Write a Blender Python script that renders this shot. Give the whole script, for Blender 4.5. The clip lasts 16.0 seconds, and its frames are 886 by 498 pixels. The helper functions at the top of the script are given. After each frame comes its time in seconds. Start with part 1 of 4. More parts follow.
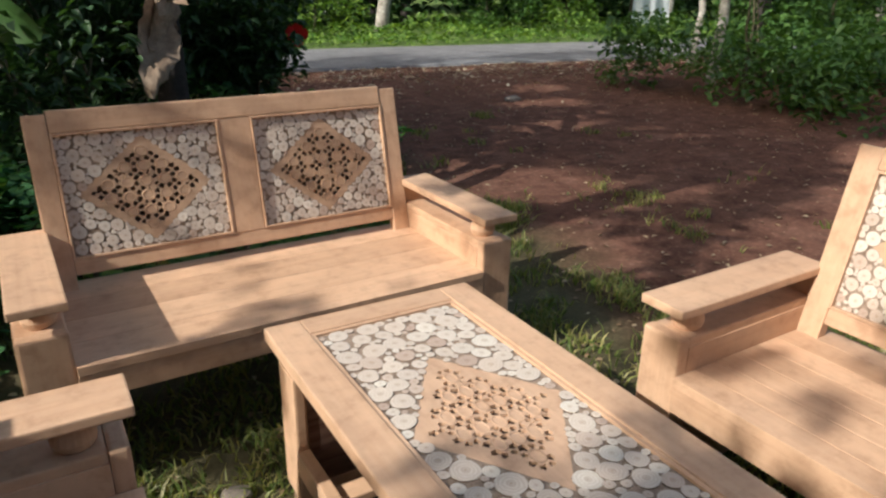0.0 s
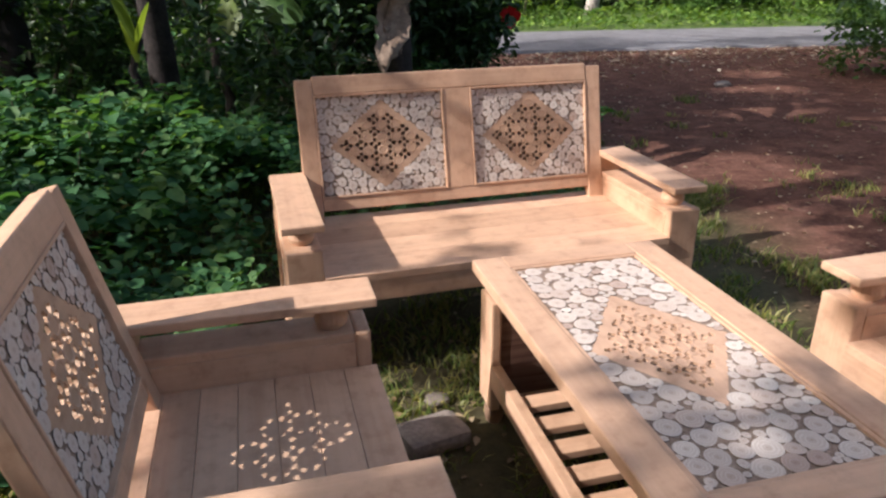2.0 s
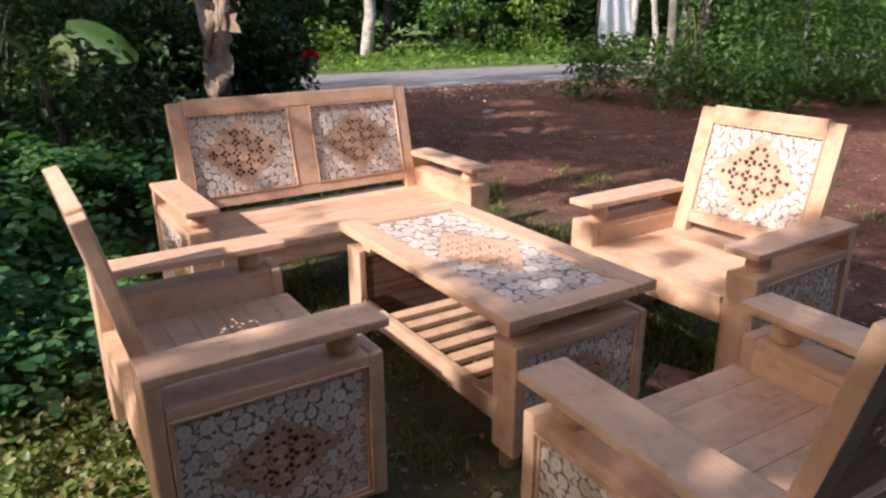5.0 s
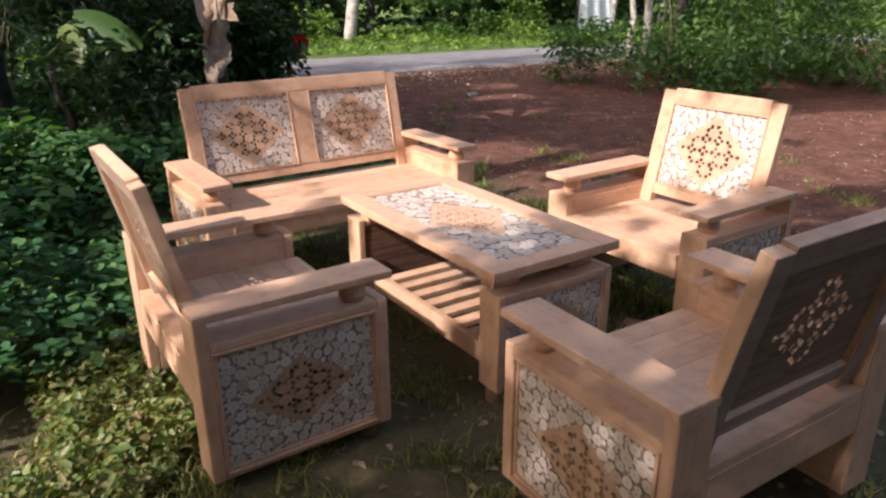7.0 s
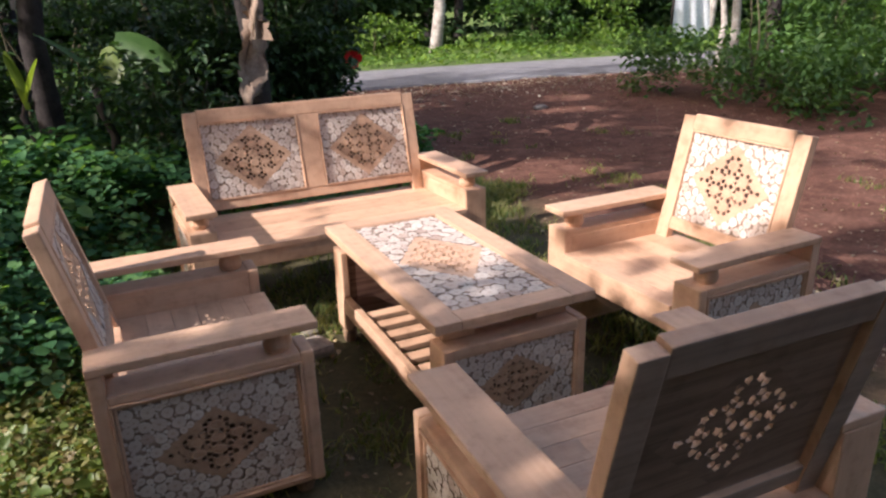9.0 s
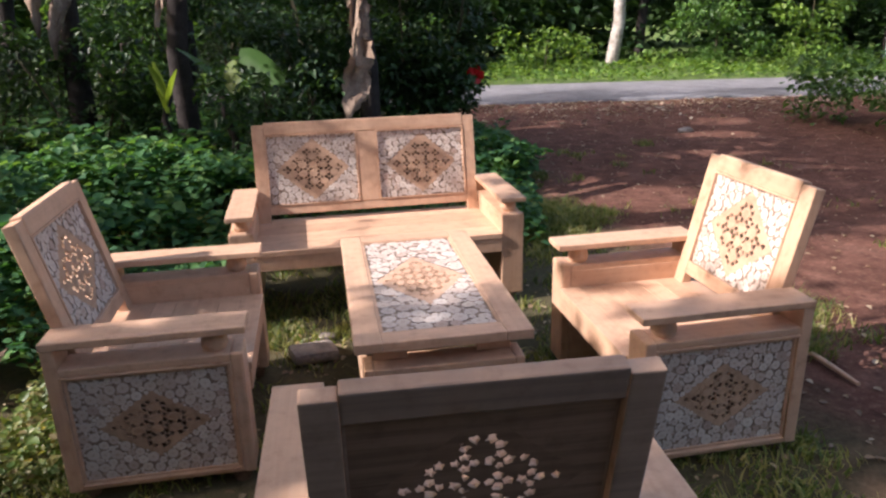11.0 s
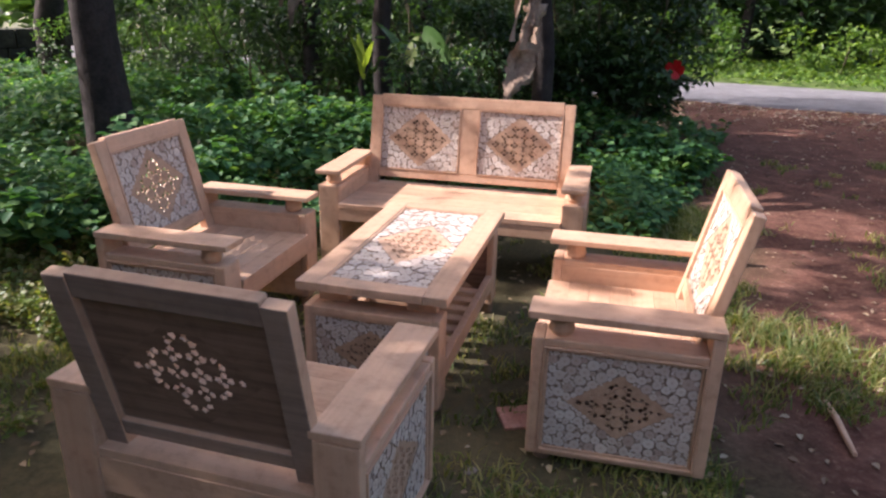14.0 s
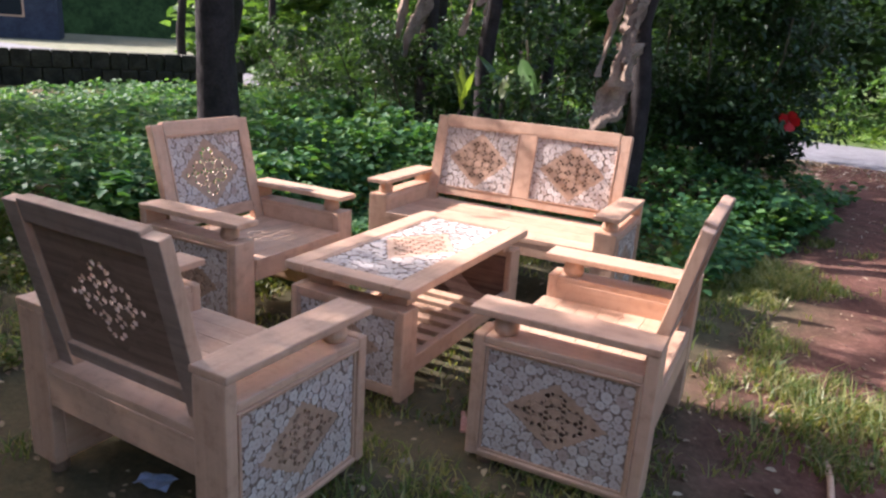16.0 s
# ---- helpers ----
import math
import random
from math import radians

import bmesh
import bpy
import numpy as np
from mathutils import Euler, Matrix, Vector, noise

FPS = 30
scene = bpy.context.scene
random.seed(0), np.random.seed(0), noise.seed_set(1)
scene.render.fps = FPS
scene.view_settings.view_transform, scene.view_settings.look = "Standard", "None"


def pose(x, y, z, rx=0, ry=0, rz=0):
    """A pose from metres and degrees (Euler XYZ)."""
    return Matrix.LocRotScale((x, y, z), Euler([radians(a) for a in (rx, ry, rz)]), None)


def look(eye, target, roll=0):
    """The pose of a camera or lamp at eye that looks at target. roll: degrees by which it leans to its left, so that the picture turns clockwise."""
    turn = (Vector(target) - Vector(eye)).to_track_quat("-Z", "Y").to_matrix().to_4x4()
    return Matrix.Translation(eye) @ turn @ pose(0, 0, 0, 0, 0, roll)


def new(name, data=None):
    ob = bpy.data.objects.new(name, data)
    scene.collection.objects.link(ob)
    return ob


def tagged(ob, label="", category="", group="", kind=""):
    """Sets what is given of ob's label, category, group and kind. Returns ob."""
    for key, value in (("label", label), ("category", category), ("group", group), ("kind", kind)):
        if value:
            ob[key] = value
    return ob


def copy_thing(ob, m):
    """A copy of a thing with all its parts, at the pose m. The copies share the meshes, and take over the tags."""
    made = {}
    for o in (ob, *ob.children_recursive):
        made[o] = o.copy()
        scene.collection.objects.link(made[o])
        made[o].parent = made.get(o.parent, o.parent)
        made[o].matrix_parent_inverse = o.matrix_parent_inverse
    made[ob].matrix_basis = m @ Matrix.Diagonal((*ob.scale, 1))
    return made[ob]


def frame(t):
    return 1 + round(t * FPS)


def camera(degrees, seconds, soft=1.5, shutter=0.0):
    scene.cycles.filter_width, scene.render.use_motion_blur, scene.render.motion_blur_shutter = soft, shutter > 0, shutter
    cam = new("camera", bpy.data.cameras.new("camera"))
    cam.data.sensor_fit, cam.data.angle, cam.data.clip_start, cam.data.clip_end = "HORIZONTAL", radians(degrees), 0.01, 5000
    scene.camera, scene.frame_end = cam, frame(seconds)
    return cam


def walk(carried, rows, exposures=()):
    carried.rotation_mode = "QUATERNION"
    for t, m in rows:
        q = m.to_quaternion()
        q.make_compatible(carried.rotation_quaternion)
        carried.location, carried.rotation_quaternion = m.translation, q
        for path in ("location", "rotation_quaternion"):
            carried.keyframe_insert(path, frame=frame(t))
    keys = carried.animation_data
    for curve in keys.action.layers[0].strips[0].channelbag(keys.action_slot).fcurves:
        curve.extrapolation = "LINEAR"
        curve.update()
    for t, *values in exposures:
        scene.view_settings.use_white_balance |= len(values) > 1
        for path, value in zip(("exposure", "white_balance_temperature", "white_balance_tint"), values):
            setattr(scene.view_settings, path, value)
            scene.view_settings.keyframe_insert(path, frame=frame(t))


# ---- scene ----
from mathutils import geometry

cam = camera(63.85, 16.0, soft=2.4)
PATH = [
    (0.0, -0.579, -1.706, 1.150, 68.73, -0.79, -31.87),
    (0.5, -0.566, -1.769, 1.153, 68.75, -0.14, -25.76),
    (1.0, -0.579, -1.789, 1.159, 67.24, 0.04, -20.76),
    (1.5, -0.633, -1.838, 1.159, 66.60, 0.63, -17.51),
    (2.0, -0.710, -1.949, 1.162, 67.49, 0.39, -16.04),
    (2.5, -0.749, -2.074, 1.161, 67.03, 0.04, -17.24),
    (3.0, -0.778, -2.165, 1.166, 67.12, 2.62, -19.75),
    (3.5, -0.808, -2.310, 1.156, 65.58, 1.16, -18.21),
    (4.0, -0.883, -2.407, 1.161, 65.96, -0.42, -18.89),
    (4.5, -1.027, -2.467, 1.160, 68.08, -0.52, -28.09),
    (5.0, -1.191, -2.530, 1.158, 70.96, 0.24, -33.77),
    (7.5, -1.378, -2.775, 1.216, 69.39, 0.27, -35.15),
    (8.0, -1.199, -2.743, 1.230, 70.25, 0.04, -31.26),
    (8.5, -1.075, -2.739, 1.244, 69.82, 0.08, -31.02),
    (9.0, -0.921, -2.818, 1.246, 70.20, 1.56, -27.17),
    (11.5, -0.114, -3.158, 1.330, 70.98, 0.81, -6.16),
    (12.0, 0.073, -3.229, 1.359, 70.11, 0.51, 0.09),
    (12.5, 0.212, -3.213, 1.344, 70.18, -0.41, 5.67),
    (13.0, 0.371, -3.174, 1.329, 69.46, 0.38, 9.25),
    (13.5, 0.538, -3.204, 1.317, 70.65, 0.30, 11.46),
    (14.0, 0.721, -3.269, 1.321, 70.05, -1.17, 13.61),
    (14.5, 0.853, -3.247, 1.305, 69.65, -1.30, 14.31),
    (15.0, 0.996, -3.170, 1.269, 69.26, -3.23, 17.74),
    (15.5, 1.113, -3.126, 1.252, 69.20, 0.16, 19.14),
    (16.0, 1.278, -3.175, 1.204, 73.44, -3.62, 27.12),
]
EXPOSURES = [(0.0, 0.42, 6100, 3), (1.0, 0.58, 5850, 9), (3.0, 0.76, 6050, 14), (4.0, 0.84, 6050, 16), (5.0, 0.87, 6050, 18), (7.5, 0.90, 6200, 18), (9.0, 0.92, 6050, 17), (12.5, 1.12, 6050, 20), (15.0, 1.38, 5950, 22), (16.0, 1.50, 5800, 22)]
walk(cam, [(t, pose(*row)) for t, *row in PATH], EXPOSURES)

# ---- light ----
SUN_UP = radians(37)
TO_SUN = Vector((-0.995 * math.cos(SUN_UP), -0.10 * math.cos(SUN_UP), math.sin(SUN_UP))).normalized()
world = bpy.data.worlds.new("sky")
scene.world = world
world.use_nodes = True
sky = world.node_tree.nodes.new("ShaderNodeTexSky")
sky.sky_type, sky.sun_disc = "NISHITA", False
sky.sun_elevation, sky.sun_rotation = SUN_UP, math.atan2(TO_SUN.x, TO_SUN.y)
sky.dust_density, sky.ozone_density = 4.0, 0.3
haze = world.node_tree.nodes.new("ShaderNodeMix")
haze.data_type, haze.blend_type = "RGBA", "MULTIPLY"
haze.inputs[0].default_value = 1.0
haze.inputs[7].default_value = (1.05, 0.97, 0.86, 1)
world.node_tree.links.new(sky.outputs[0], haze.inputs[6])
world.node_tree.links.new(haze.outputs[2], world.node_tree.nodes["Background"].inputs[0])
world.node_tree.nodes["Background"].inputs[1].default_value = 0.186
lamp = bpy.data.lights.new("sun", "SUN")
lamp.energy, lamp.angle, lamp.color = 4.4, radians(0.55), (1.0, 0.915, 0.81)
new("sun", lamp).matrix_world = look(TO_SUN * 50, (0, 0, 0))


# ---- materials ----
class Mat:
    """A node material with a few short-hands."""

    def __init__(self, name, rough=0.7, spec=0.3):
        self.m = bpy.data.materials.new(name)
        self.m.use_nodes = True
        self.t = self.m.node_tree
        self.b = self.t.nodes["Principled BSDF"]
        self.b.inputs["Roughness"].default_value = rough
        self.b.inputs["Specular IOR Level"].default_value = spec

    def n(self, kind, **values):
        node = self.t.nodes.new("ShaderNode" + kind)
        for k, v in values.items():
            node.inputs[k.replace("_", " ")].default_value = v
        return node

    def link(self, a, b):
        self.t.links.new(a, b)

    def coords(self, scale=(1, 1, 1), shift=True, source="Object"):
        """Coordinates, shifted from object to object."""
        tc = self.n("TexCoord")
        mp = self.n("Mapping")
        mp.inputs["Scale"].default_value = scale
        self.link(tc.outputs[source], mp.inputs["Vector"])
        if shift:
            info = self.n("ObjectInfo")
            mul = self.n("Math")
            mul.operation = "MULTIPLY"
            mul.inputs[1].default_value = 37.0
            self.link(info.outputs["Random"], mul.inputs[0])
            self.link(mul.outputs[0], mp.inputs["Location"])
        return mp.outputs[0]

    def noise(self, vec, scale, detail=4.0, rough=0.55):
        t = self.n("TexNoise", Scale=scale, Detail=detail, Roughness=rough)
        self.link(vec, t.inputs["Vector"])
        return t.outputs["Fac"]

    def ramp(self, fac, *stops):
        r = self.n("ValToRGB")
        e = r.color_ramp.elements
        e[0].position, e[0].color = stops[0][0], (*stops[0][1], 1)
        e[1].position, e[1].color = stops[-1][0], (*stops[-1][1], 1)
        for p, c in stops[1:-1]:
            e.new(p).color = (*c, 1)
        self.link(fac, r.inputs[0])
        return r.outputs[0]

    def mix(self, fac, a, b, mode="MIX"):
        x = self.n("Mix")
        x.data_type, x.blend_type = "RGBA", mode
        for value, socket in ((fac, x.inputs[0]), (a, x.inputs[6]), (b, x.inputs[7])):
            if isinstance(value, (int, float)):
                socket.default_value = value
            elif isinstance(value, tuple):
                socket.default_value = (*value, 1)
            else:
                self.link(value, socket)
        return x.outputs[2]

    def bump(self, fac, strength=0.3, distance=0.002):
        bp = self.n("Bump", Strength=strength, Distance=distance)
        self.link(fac, bp.inputs["Height"])
        self.link(bp.outputs[0], self.b.inputs["Normal"])

    def colour(self, c):
        if isinstance(c, tuple):
            self.b.inputs["Base Color"].default_value = (*c, 1)
        else:
            self.link(c, self.b.inputs["Base Color"])
        return self


def wood_material(name, axis, light=(0.545, 0.345, 0.226), dark=(0.40, 0.232, 0.143)):
    """Planed raw hardwood whose grain runs along one axis."""
    w = Mat(name, 0.5, 0.4)
    scale = [6.0, 6.0, 6.0]
    scale[axis] = 1.1
    v = w.coords(tuple(scale))
    fine = [70.0, 70.0, 70.0]
    fine[axis] = 2.5
    v2 = w.coords(tuple(fine))
    broad = w.noise(v, 1.0, 3.0)
    grain = w.noise(v2, 1.0, 3.0, 0.6)
    c = w.ramp(broad, (0.28, tuple((a + b) / 2 for a, b in zip(dark, light))), (0.5, light), (0.72, tuple(min(1, k * 1.14) for k in light)))
    c = w.mix(0.13, c, w.ramp(grain, (0.35, dark), (0.6, (0.70, 0.50, 0.37))))
    blotch = w.noise(w.coords((1, 1, 1)), 7.0, 4.0)
    c = w.mix(w.ramp(blotch, (0.52, (0, 0, 0)), (0.8, (0.36, 0.36, 0.36))), c, (0.29, 0.175, 0.115))
    smudge = w.noise(w.coords((1, 1, 1)), 23.0, 5.0, 0.65)
    c = w.mix(1.0, c, w.ramp(smudge, (0.30, (0.84, 0.81, 0.78)), (0.48, (1.03, 1.03, 1.03)), (0.75, (1.13, 1.13, 1.12))), "MULTIPLY")
    info = w.n("ObjectInfo")
    tint = w.ramp(info.outputs["Random"], (0.0, (0.93, 0.92, 0.91)), (1.0, (1.07, 1.07, 1.07)))
    w.colour(w.mix(1.0, c, tint, "MULTIPLY"))
    w.bump(grain, 0.25, 0.001)
    return w.m


WOOD = [wood_material("planed_wood_" + a, i) for i, a in enumerate("xyz")]
FRET = wood_material("fretwork_wood", 0, (0.48, 0.315, 0.210), (0.31, 0.190, 0.120))
DARK_FRET = wood_material("oiled_fretwork_wood", 0, (0.43, 0.275, 0.178), (0.28, 0.17, 0.105))


def slice_material():
    """End grain of a sawn branch: pale, with growth rings."""
    w = Mat("end_grain", 0.48, 0.5)
    tc = w.n("TexCoord")
    info = w.n("ObjectInfo")
    wob = w.noise(w.coords((1, 1, 1)), 2.2, 3.0)
    ln = w.n("VectorMath")
    ln.operation = "LENGTH"
    flat = w.n("Mapping")
    flat.inputs["Scale"].default_value = (1, 1, 0)
    w.link(tc.outputs["Object"], flat.inputs[0])
    w.link(flat.outputs[0], ln.inputs[0])
    add = w.n("Math")
    add.operation = "MULTIPLY_ADD"
    add.inputs[1].default_value = 0.35
    w.link(wob, add.inputs[0])
    w.link(ln.outputs["Value"], add.inputs[2])
    sine = w.n("Math")
    sine.operation = "MULTIPLY"
    sine.inputs[1].default_value = 26.0
    w.link(add.outputs[0], sine.inputs[0])
    sn = w.n("Math")
    sn.operation = "SINE"
    w.link(sine.outputs[0], sn.inputs[0])
    base = w.ramp(info.outputs["Random"], (0.0, (0.48, 0.36, 0.30)), (0.3, (0.67, 0.585, 0.52)), (0.65, (0.61, 0.525, 0.47)), (1.0, (0.74, 0.68, 0.62)))
    ring = w.ramp(sn.outputs[0], (0.0, (0.86, 0.82, 0.78)), (0.8, (1.0, 1.0, 1.0)))
    c = w.mix(1.0, base, ring, "MULTIPLY")
    heart = w.ramp(ln.outputs["Value"], (0.05, (0.62, 0.50, 0.40)), (0.35, (1, 1, 1)))
    w.colour(w.mix(0.6, c, w.mix(1.0, c, heart, "MULTIPLY")))
    w.bump(wob, 0.3, 0.002)
    return w.m


def speckled(name, dark, light, scale, rough=0.8, detail=5.0, bump=0.4, depth=0.004):
    w = Mat(name, rough, 0.2)
    v = w.coords((1, 1, 1))
    f = w.noise(v, scale, detail, 0.62)
    g = w.noise(v, scale * 6, 3.0)
    c = w.ramp(f, (0.3, dark), (0.7, light))
    w.colour(w.mix(w.ramp(g, (0.4, (0.0, 0.0, 0.0)), (0.7, (0.45, 0.45, 0.45))), c, tuple(k * 0.6 for k in dark)))
    w.bump(f, bump, depth)
    return w.m


SLICE = slice_material()
BARK = speckled("slice_bark", (0.09, 0.058, 0.042), (0.21, 0.14, 0.10), 30)
BED = speckled("inlay_bed", (0.19, 0.13, 0.098), (0.42, 0.315, 0.245), 60)
REAR_WOOD = wood_material("rear_board_wood", 0, (0.160, 0.100, 0.068), (0.10, 0.060, 0.040))
# Reddish inner wood with the shade under the table top put into it.
INNER_WOOD = wood_material("shaded_maroon_wood", 0, (0.095, 0.042, 0.032), (0.055, 0.025, 0.020))
# Greyer, darker wood for rear faces of the backs; shade put into the colour.
SHADED_REAR_WOOD = wood_material("shaded_rear_wood", 0, (0.27, 0.20, 0.16), (0.17, 0.125, 0.10))
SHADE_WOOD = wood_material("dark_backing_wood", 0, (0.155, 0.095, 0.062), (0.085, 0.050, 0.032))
TRUNK = speckled("dark_trunk_bark", (0.020, 0.017, 0.017), (0.058, 0.048, 0.045), 9, 0.9, 6, 0.8, 0.02)
PALE_TRUNK = speckled("pale_trunk_bark", (0.16, 0.14, 0.12), (0.58, 0.55, 0.50), 6, 0.9, 6, 0.6, 0.02)
DEAD = speckled("dry_banana_leaf", (0.20, 0.135, 0.095), (0.42, 0.32, 0.245), 9, 0.85, 5, 0.5, 0.01)
STEM = speckled("plant_stem", (0.035, 0.035, 0.02), (0.12, 0.10, 0.06), 20)
BRICK = speckled("red_brick", (0.40, 0.17, 0.12), (0.64, 0.36, 0.28), 14)
STONE = speckled("pale_stone", (0.17, 0.14, 0.12), (0.36, 0.31, 0.27), 12)
ASPHALT = speckled("worn_asphalt", (0.135, 0.133, 0.142), (0.215, 0.21, 0.222), 3.0, 0.85, 7, 0.4, 0.004)
CLOTH = speckled("pale_tarpaulin", (0.62, 0.66, 0.72), (0.80, 0.83, 0.88), 3, 0.6)
PLASTER = speckled("dark_painted_wall", (0.035, 0.04, 0.06), (0.07, 0.08, 0.11), 2)
WALLSTONE = speckled("mossy_stone_wall", (0.02, 0.022, 0.018), (0.075, 0.075, 0.06), 5, 0.9, 6, 0.9, 0.03)
ROOF = speckled("weathered_roof_tile", (0.10, 0.05, 0.035), (0.22, 0.12, 0.08), 6)


def leaf_material(name, *greens, seep=0.35, rough=0.45, spec=0.4):
    w = Mat(name, rough, spec)
    geo = w.n("NewGeometry")
    c = w.ramp(geo.outputs["Random Per Island"], *[(i / max(1, len(greens) - 1), g) for i, g in enumerate(greens)])
    v = w.coords((1, 1, 1), False)
    f = w.noise(v, 1.4, 3.0)
    c = w.mix(1.0, c, w.ramp(f, (0.3, (0.62, 0.66, 0.62)), (0.7, (1.18, 1.15, 1.0))), "MULTIPLY")
    w.colour(c)
    tr = w.n("BsdfTranslucent")
    w.link(w.mix(1.0, c, (1.5, 1.5, 0.5), "MULTIPLY"), tr.inputs["Color"])
    mx = w.n("MixShader")
    mx.inputs[0].default_value = seep
    w.link(w.b.outputs[0], mx.inputs[1])
    w.link(tr.outputs[0], mx.inputs[2])
    w.link(mx.outputs[0], w.t.nodes["Material Output"].inputs["Surface"])
    return w.m


LEAF_COVER = leaf_material("groundcover_leaf", (0.034, 0.100, 0.048), (0.055, 0.148, 0.065), (0.085, 0.20, 0.080), (0.15, 0.255, 0.09), seep=0.38, rough=0.6, spec=0.25)
LEAF_WEED = leaf_material("weed_leaf", (0.085, 0.15, 0.036), (0.15, 0.21, 0.055), (0.24, 0.26, 0.09), (0.25, 0.19, 0.10))
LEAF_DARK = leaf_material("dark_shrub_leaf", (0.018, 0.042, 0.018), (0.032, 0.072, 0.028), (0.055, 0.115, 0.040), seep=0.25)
LEAF_BRIGHT = leaf_material("roadside_leaf", (0.06, 0.13, 0.025), (0.11, 0.20, 0.04), (0.18, 0.27, 0.06))
LEAF_BUSH = leaf_material("bush_leaf", (0.045, 0.105, 0.032), (0.080, 0.165, 0.045), (0.125, 0.225, 0.065))
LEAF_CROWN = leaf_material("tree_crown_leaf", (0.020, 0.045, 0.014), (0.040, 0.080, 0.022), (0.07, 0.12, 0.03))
LEAF_BANANA = leaf_material("banana_leaf", (0.07, 0.15, 0.04), (0.12, 0.22, 0.06), seep=0.4, rough=0.3, spec=0.6)
LEAF_YELLOW = leaf_material("young_banana_leaf", (0.16, 0.24, 0.05), (0.24, 0.29, 0.07), seep=0.45)
GRASS = leaf_material("grass_blade", (0.08, 0.13, 0.035), (0.14, 0.19, 0.05), (0.27, 0.27, 0.10), (0.38, 0.33, 0.17))
PETAL = leaf_material("hibiscus_petal", (0.55, 0.012, 0.02), (0.70, 0.025, 0.035), seep=0.3)


# ---- mesh helpers ----
def mesh_of(bm, name, *materials):
    me = bpy.data.meshes.new(name)
    bm.to_mesh(me)
    bm.free()
    for m in materials:
        me.materials.append(m)
    return me


def part(name, bm, material, parent, label=""):
    ob = new(name, mesh_of(bm, name, *(material if isinstance(material, (list, tuple)) else [material])))
    ob.parent = parent
    return tagged(ob, label) if label else ob


def thing(name, m, label, category, group="", kind=""):
    ob = new(name)
    ob.empty_display_size = 0.1
    ob.matrix_world = m
    return tagged(ob, label, category, group, kind)


def box(x0, x1, y0, y1, z0, z1, bevel=0.004, bm=None):
    """A box with eased edges."""
    out = bmesh.new()
    bmesh.ops.create_cube(out, size=1, matrix=Matrix.LocRotScale(((x0 + x1) / 2, (y0 + y1) / 2, (z0 + z1) / 2), None, (x1 - x0, y1 - y0, z1 - z0)))
    if bevel:
        bmesh.ops.bevel(out, geom=out.edges[:], offset=bevel, segments=2, profile=0.6, affect="EDGES")
    if bm is None:
        return out
    me = bpy.data.meshes.new("tmp")
    out.to_mesh(me)
    out.free()
    bm.from_mesh(me)
    bpy.data.meshes.remove(me)
    return bm


def lathe(profile, n=20, m=Matrix()):
    bm = bmesh.new()
    rings = [[bm.verts.new(m @ Vector((r * math.cos(2 * math.pi * i / n), r * math.sin(2 * math.pi * i / n), z))) for i in range(n)] for r, z in profile]
    for a, b in zip(rings, rings[1:]):
        for i in range(n):
            bm.faces.new((a[i], a[(i + 1) % n], b[(i + 1) % n], b[i]))
    bm.faces.new(rings[0][::-1])
    bm.faces.new(rings[-1])
    return bm


def tube(points, radii, n=8, bm=None, rough=0.0, rng=random):
    """A tapered stem through points."""
    bm = bm or bmesh.new()
    pts = [Vector(p) for p in points]
    rings = []
    for i, (p, r) in enumerate(zip(pts, radii)):
        d = (pts[min(i + 1, len(pts) - 1)] - pts[max(i - 1, 0)]).normalized()
        a = d.orthogonal().normalized()
        if rings and a.dot(last) < 0:
            a = -a
        last = a
        b = d.cross(a)
        rings.append([bm.verts.new(p + (a * math.cos(2 * math.pi * k / n) + b * math.sin(2 * math.pi * k / n)) * r * (1 + rough * (rng.random() - 0.5))) for k in range(n)])
    for s, e in zip(rings, rings[1:]):
        for k in range(n):
            f = bm.faces.new((s[k], s[(k + 1) % n], e[(k + 1) % n], e[k]))
            f.smooth = True
    bm.faces.new(rings[-1])
    return bm


def raw_mesh(name, verts, faces, material):
    """A mesh from arrays of vertices and of quads or triangles."""
    me = bpy.data.meshes.new(name)
    verts, faces = np.asarray(verts, np.float32), np.asarray(faces, np.int32)
    k = faces.shape[1]
    me.vertices.add(len(verts))
    me.vertices.foreach_set("co", verts.ravel())
    me.loops.add(faces.size)
    me.loops.foreach_set("vertex_index", faces.ravel())
    me.polygons.add(len(faces))
    me.polygons.foreach_set("loop_start", np.arange(len(faces), dtype=np.int32) * k)
    me.polygons.foreach_set("loop_total", np.full(len(faces), k, np.int32))
    me.update(calc_edges=True)
    me.materials.append(material)
    return me


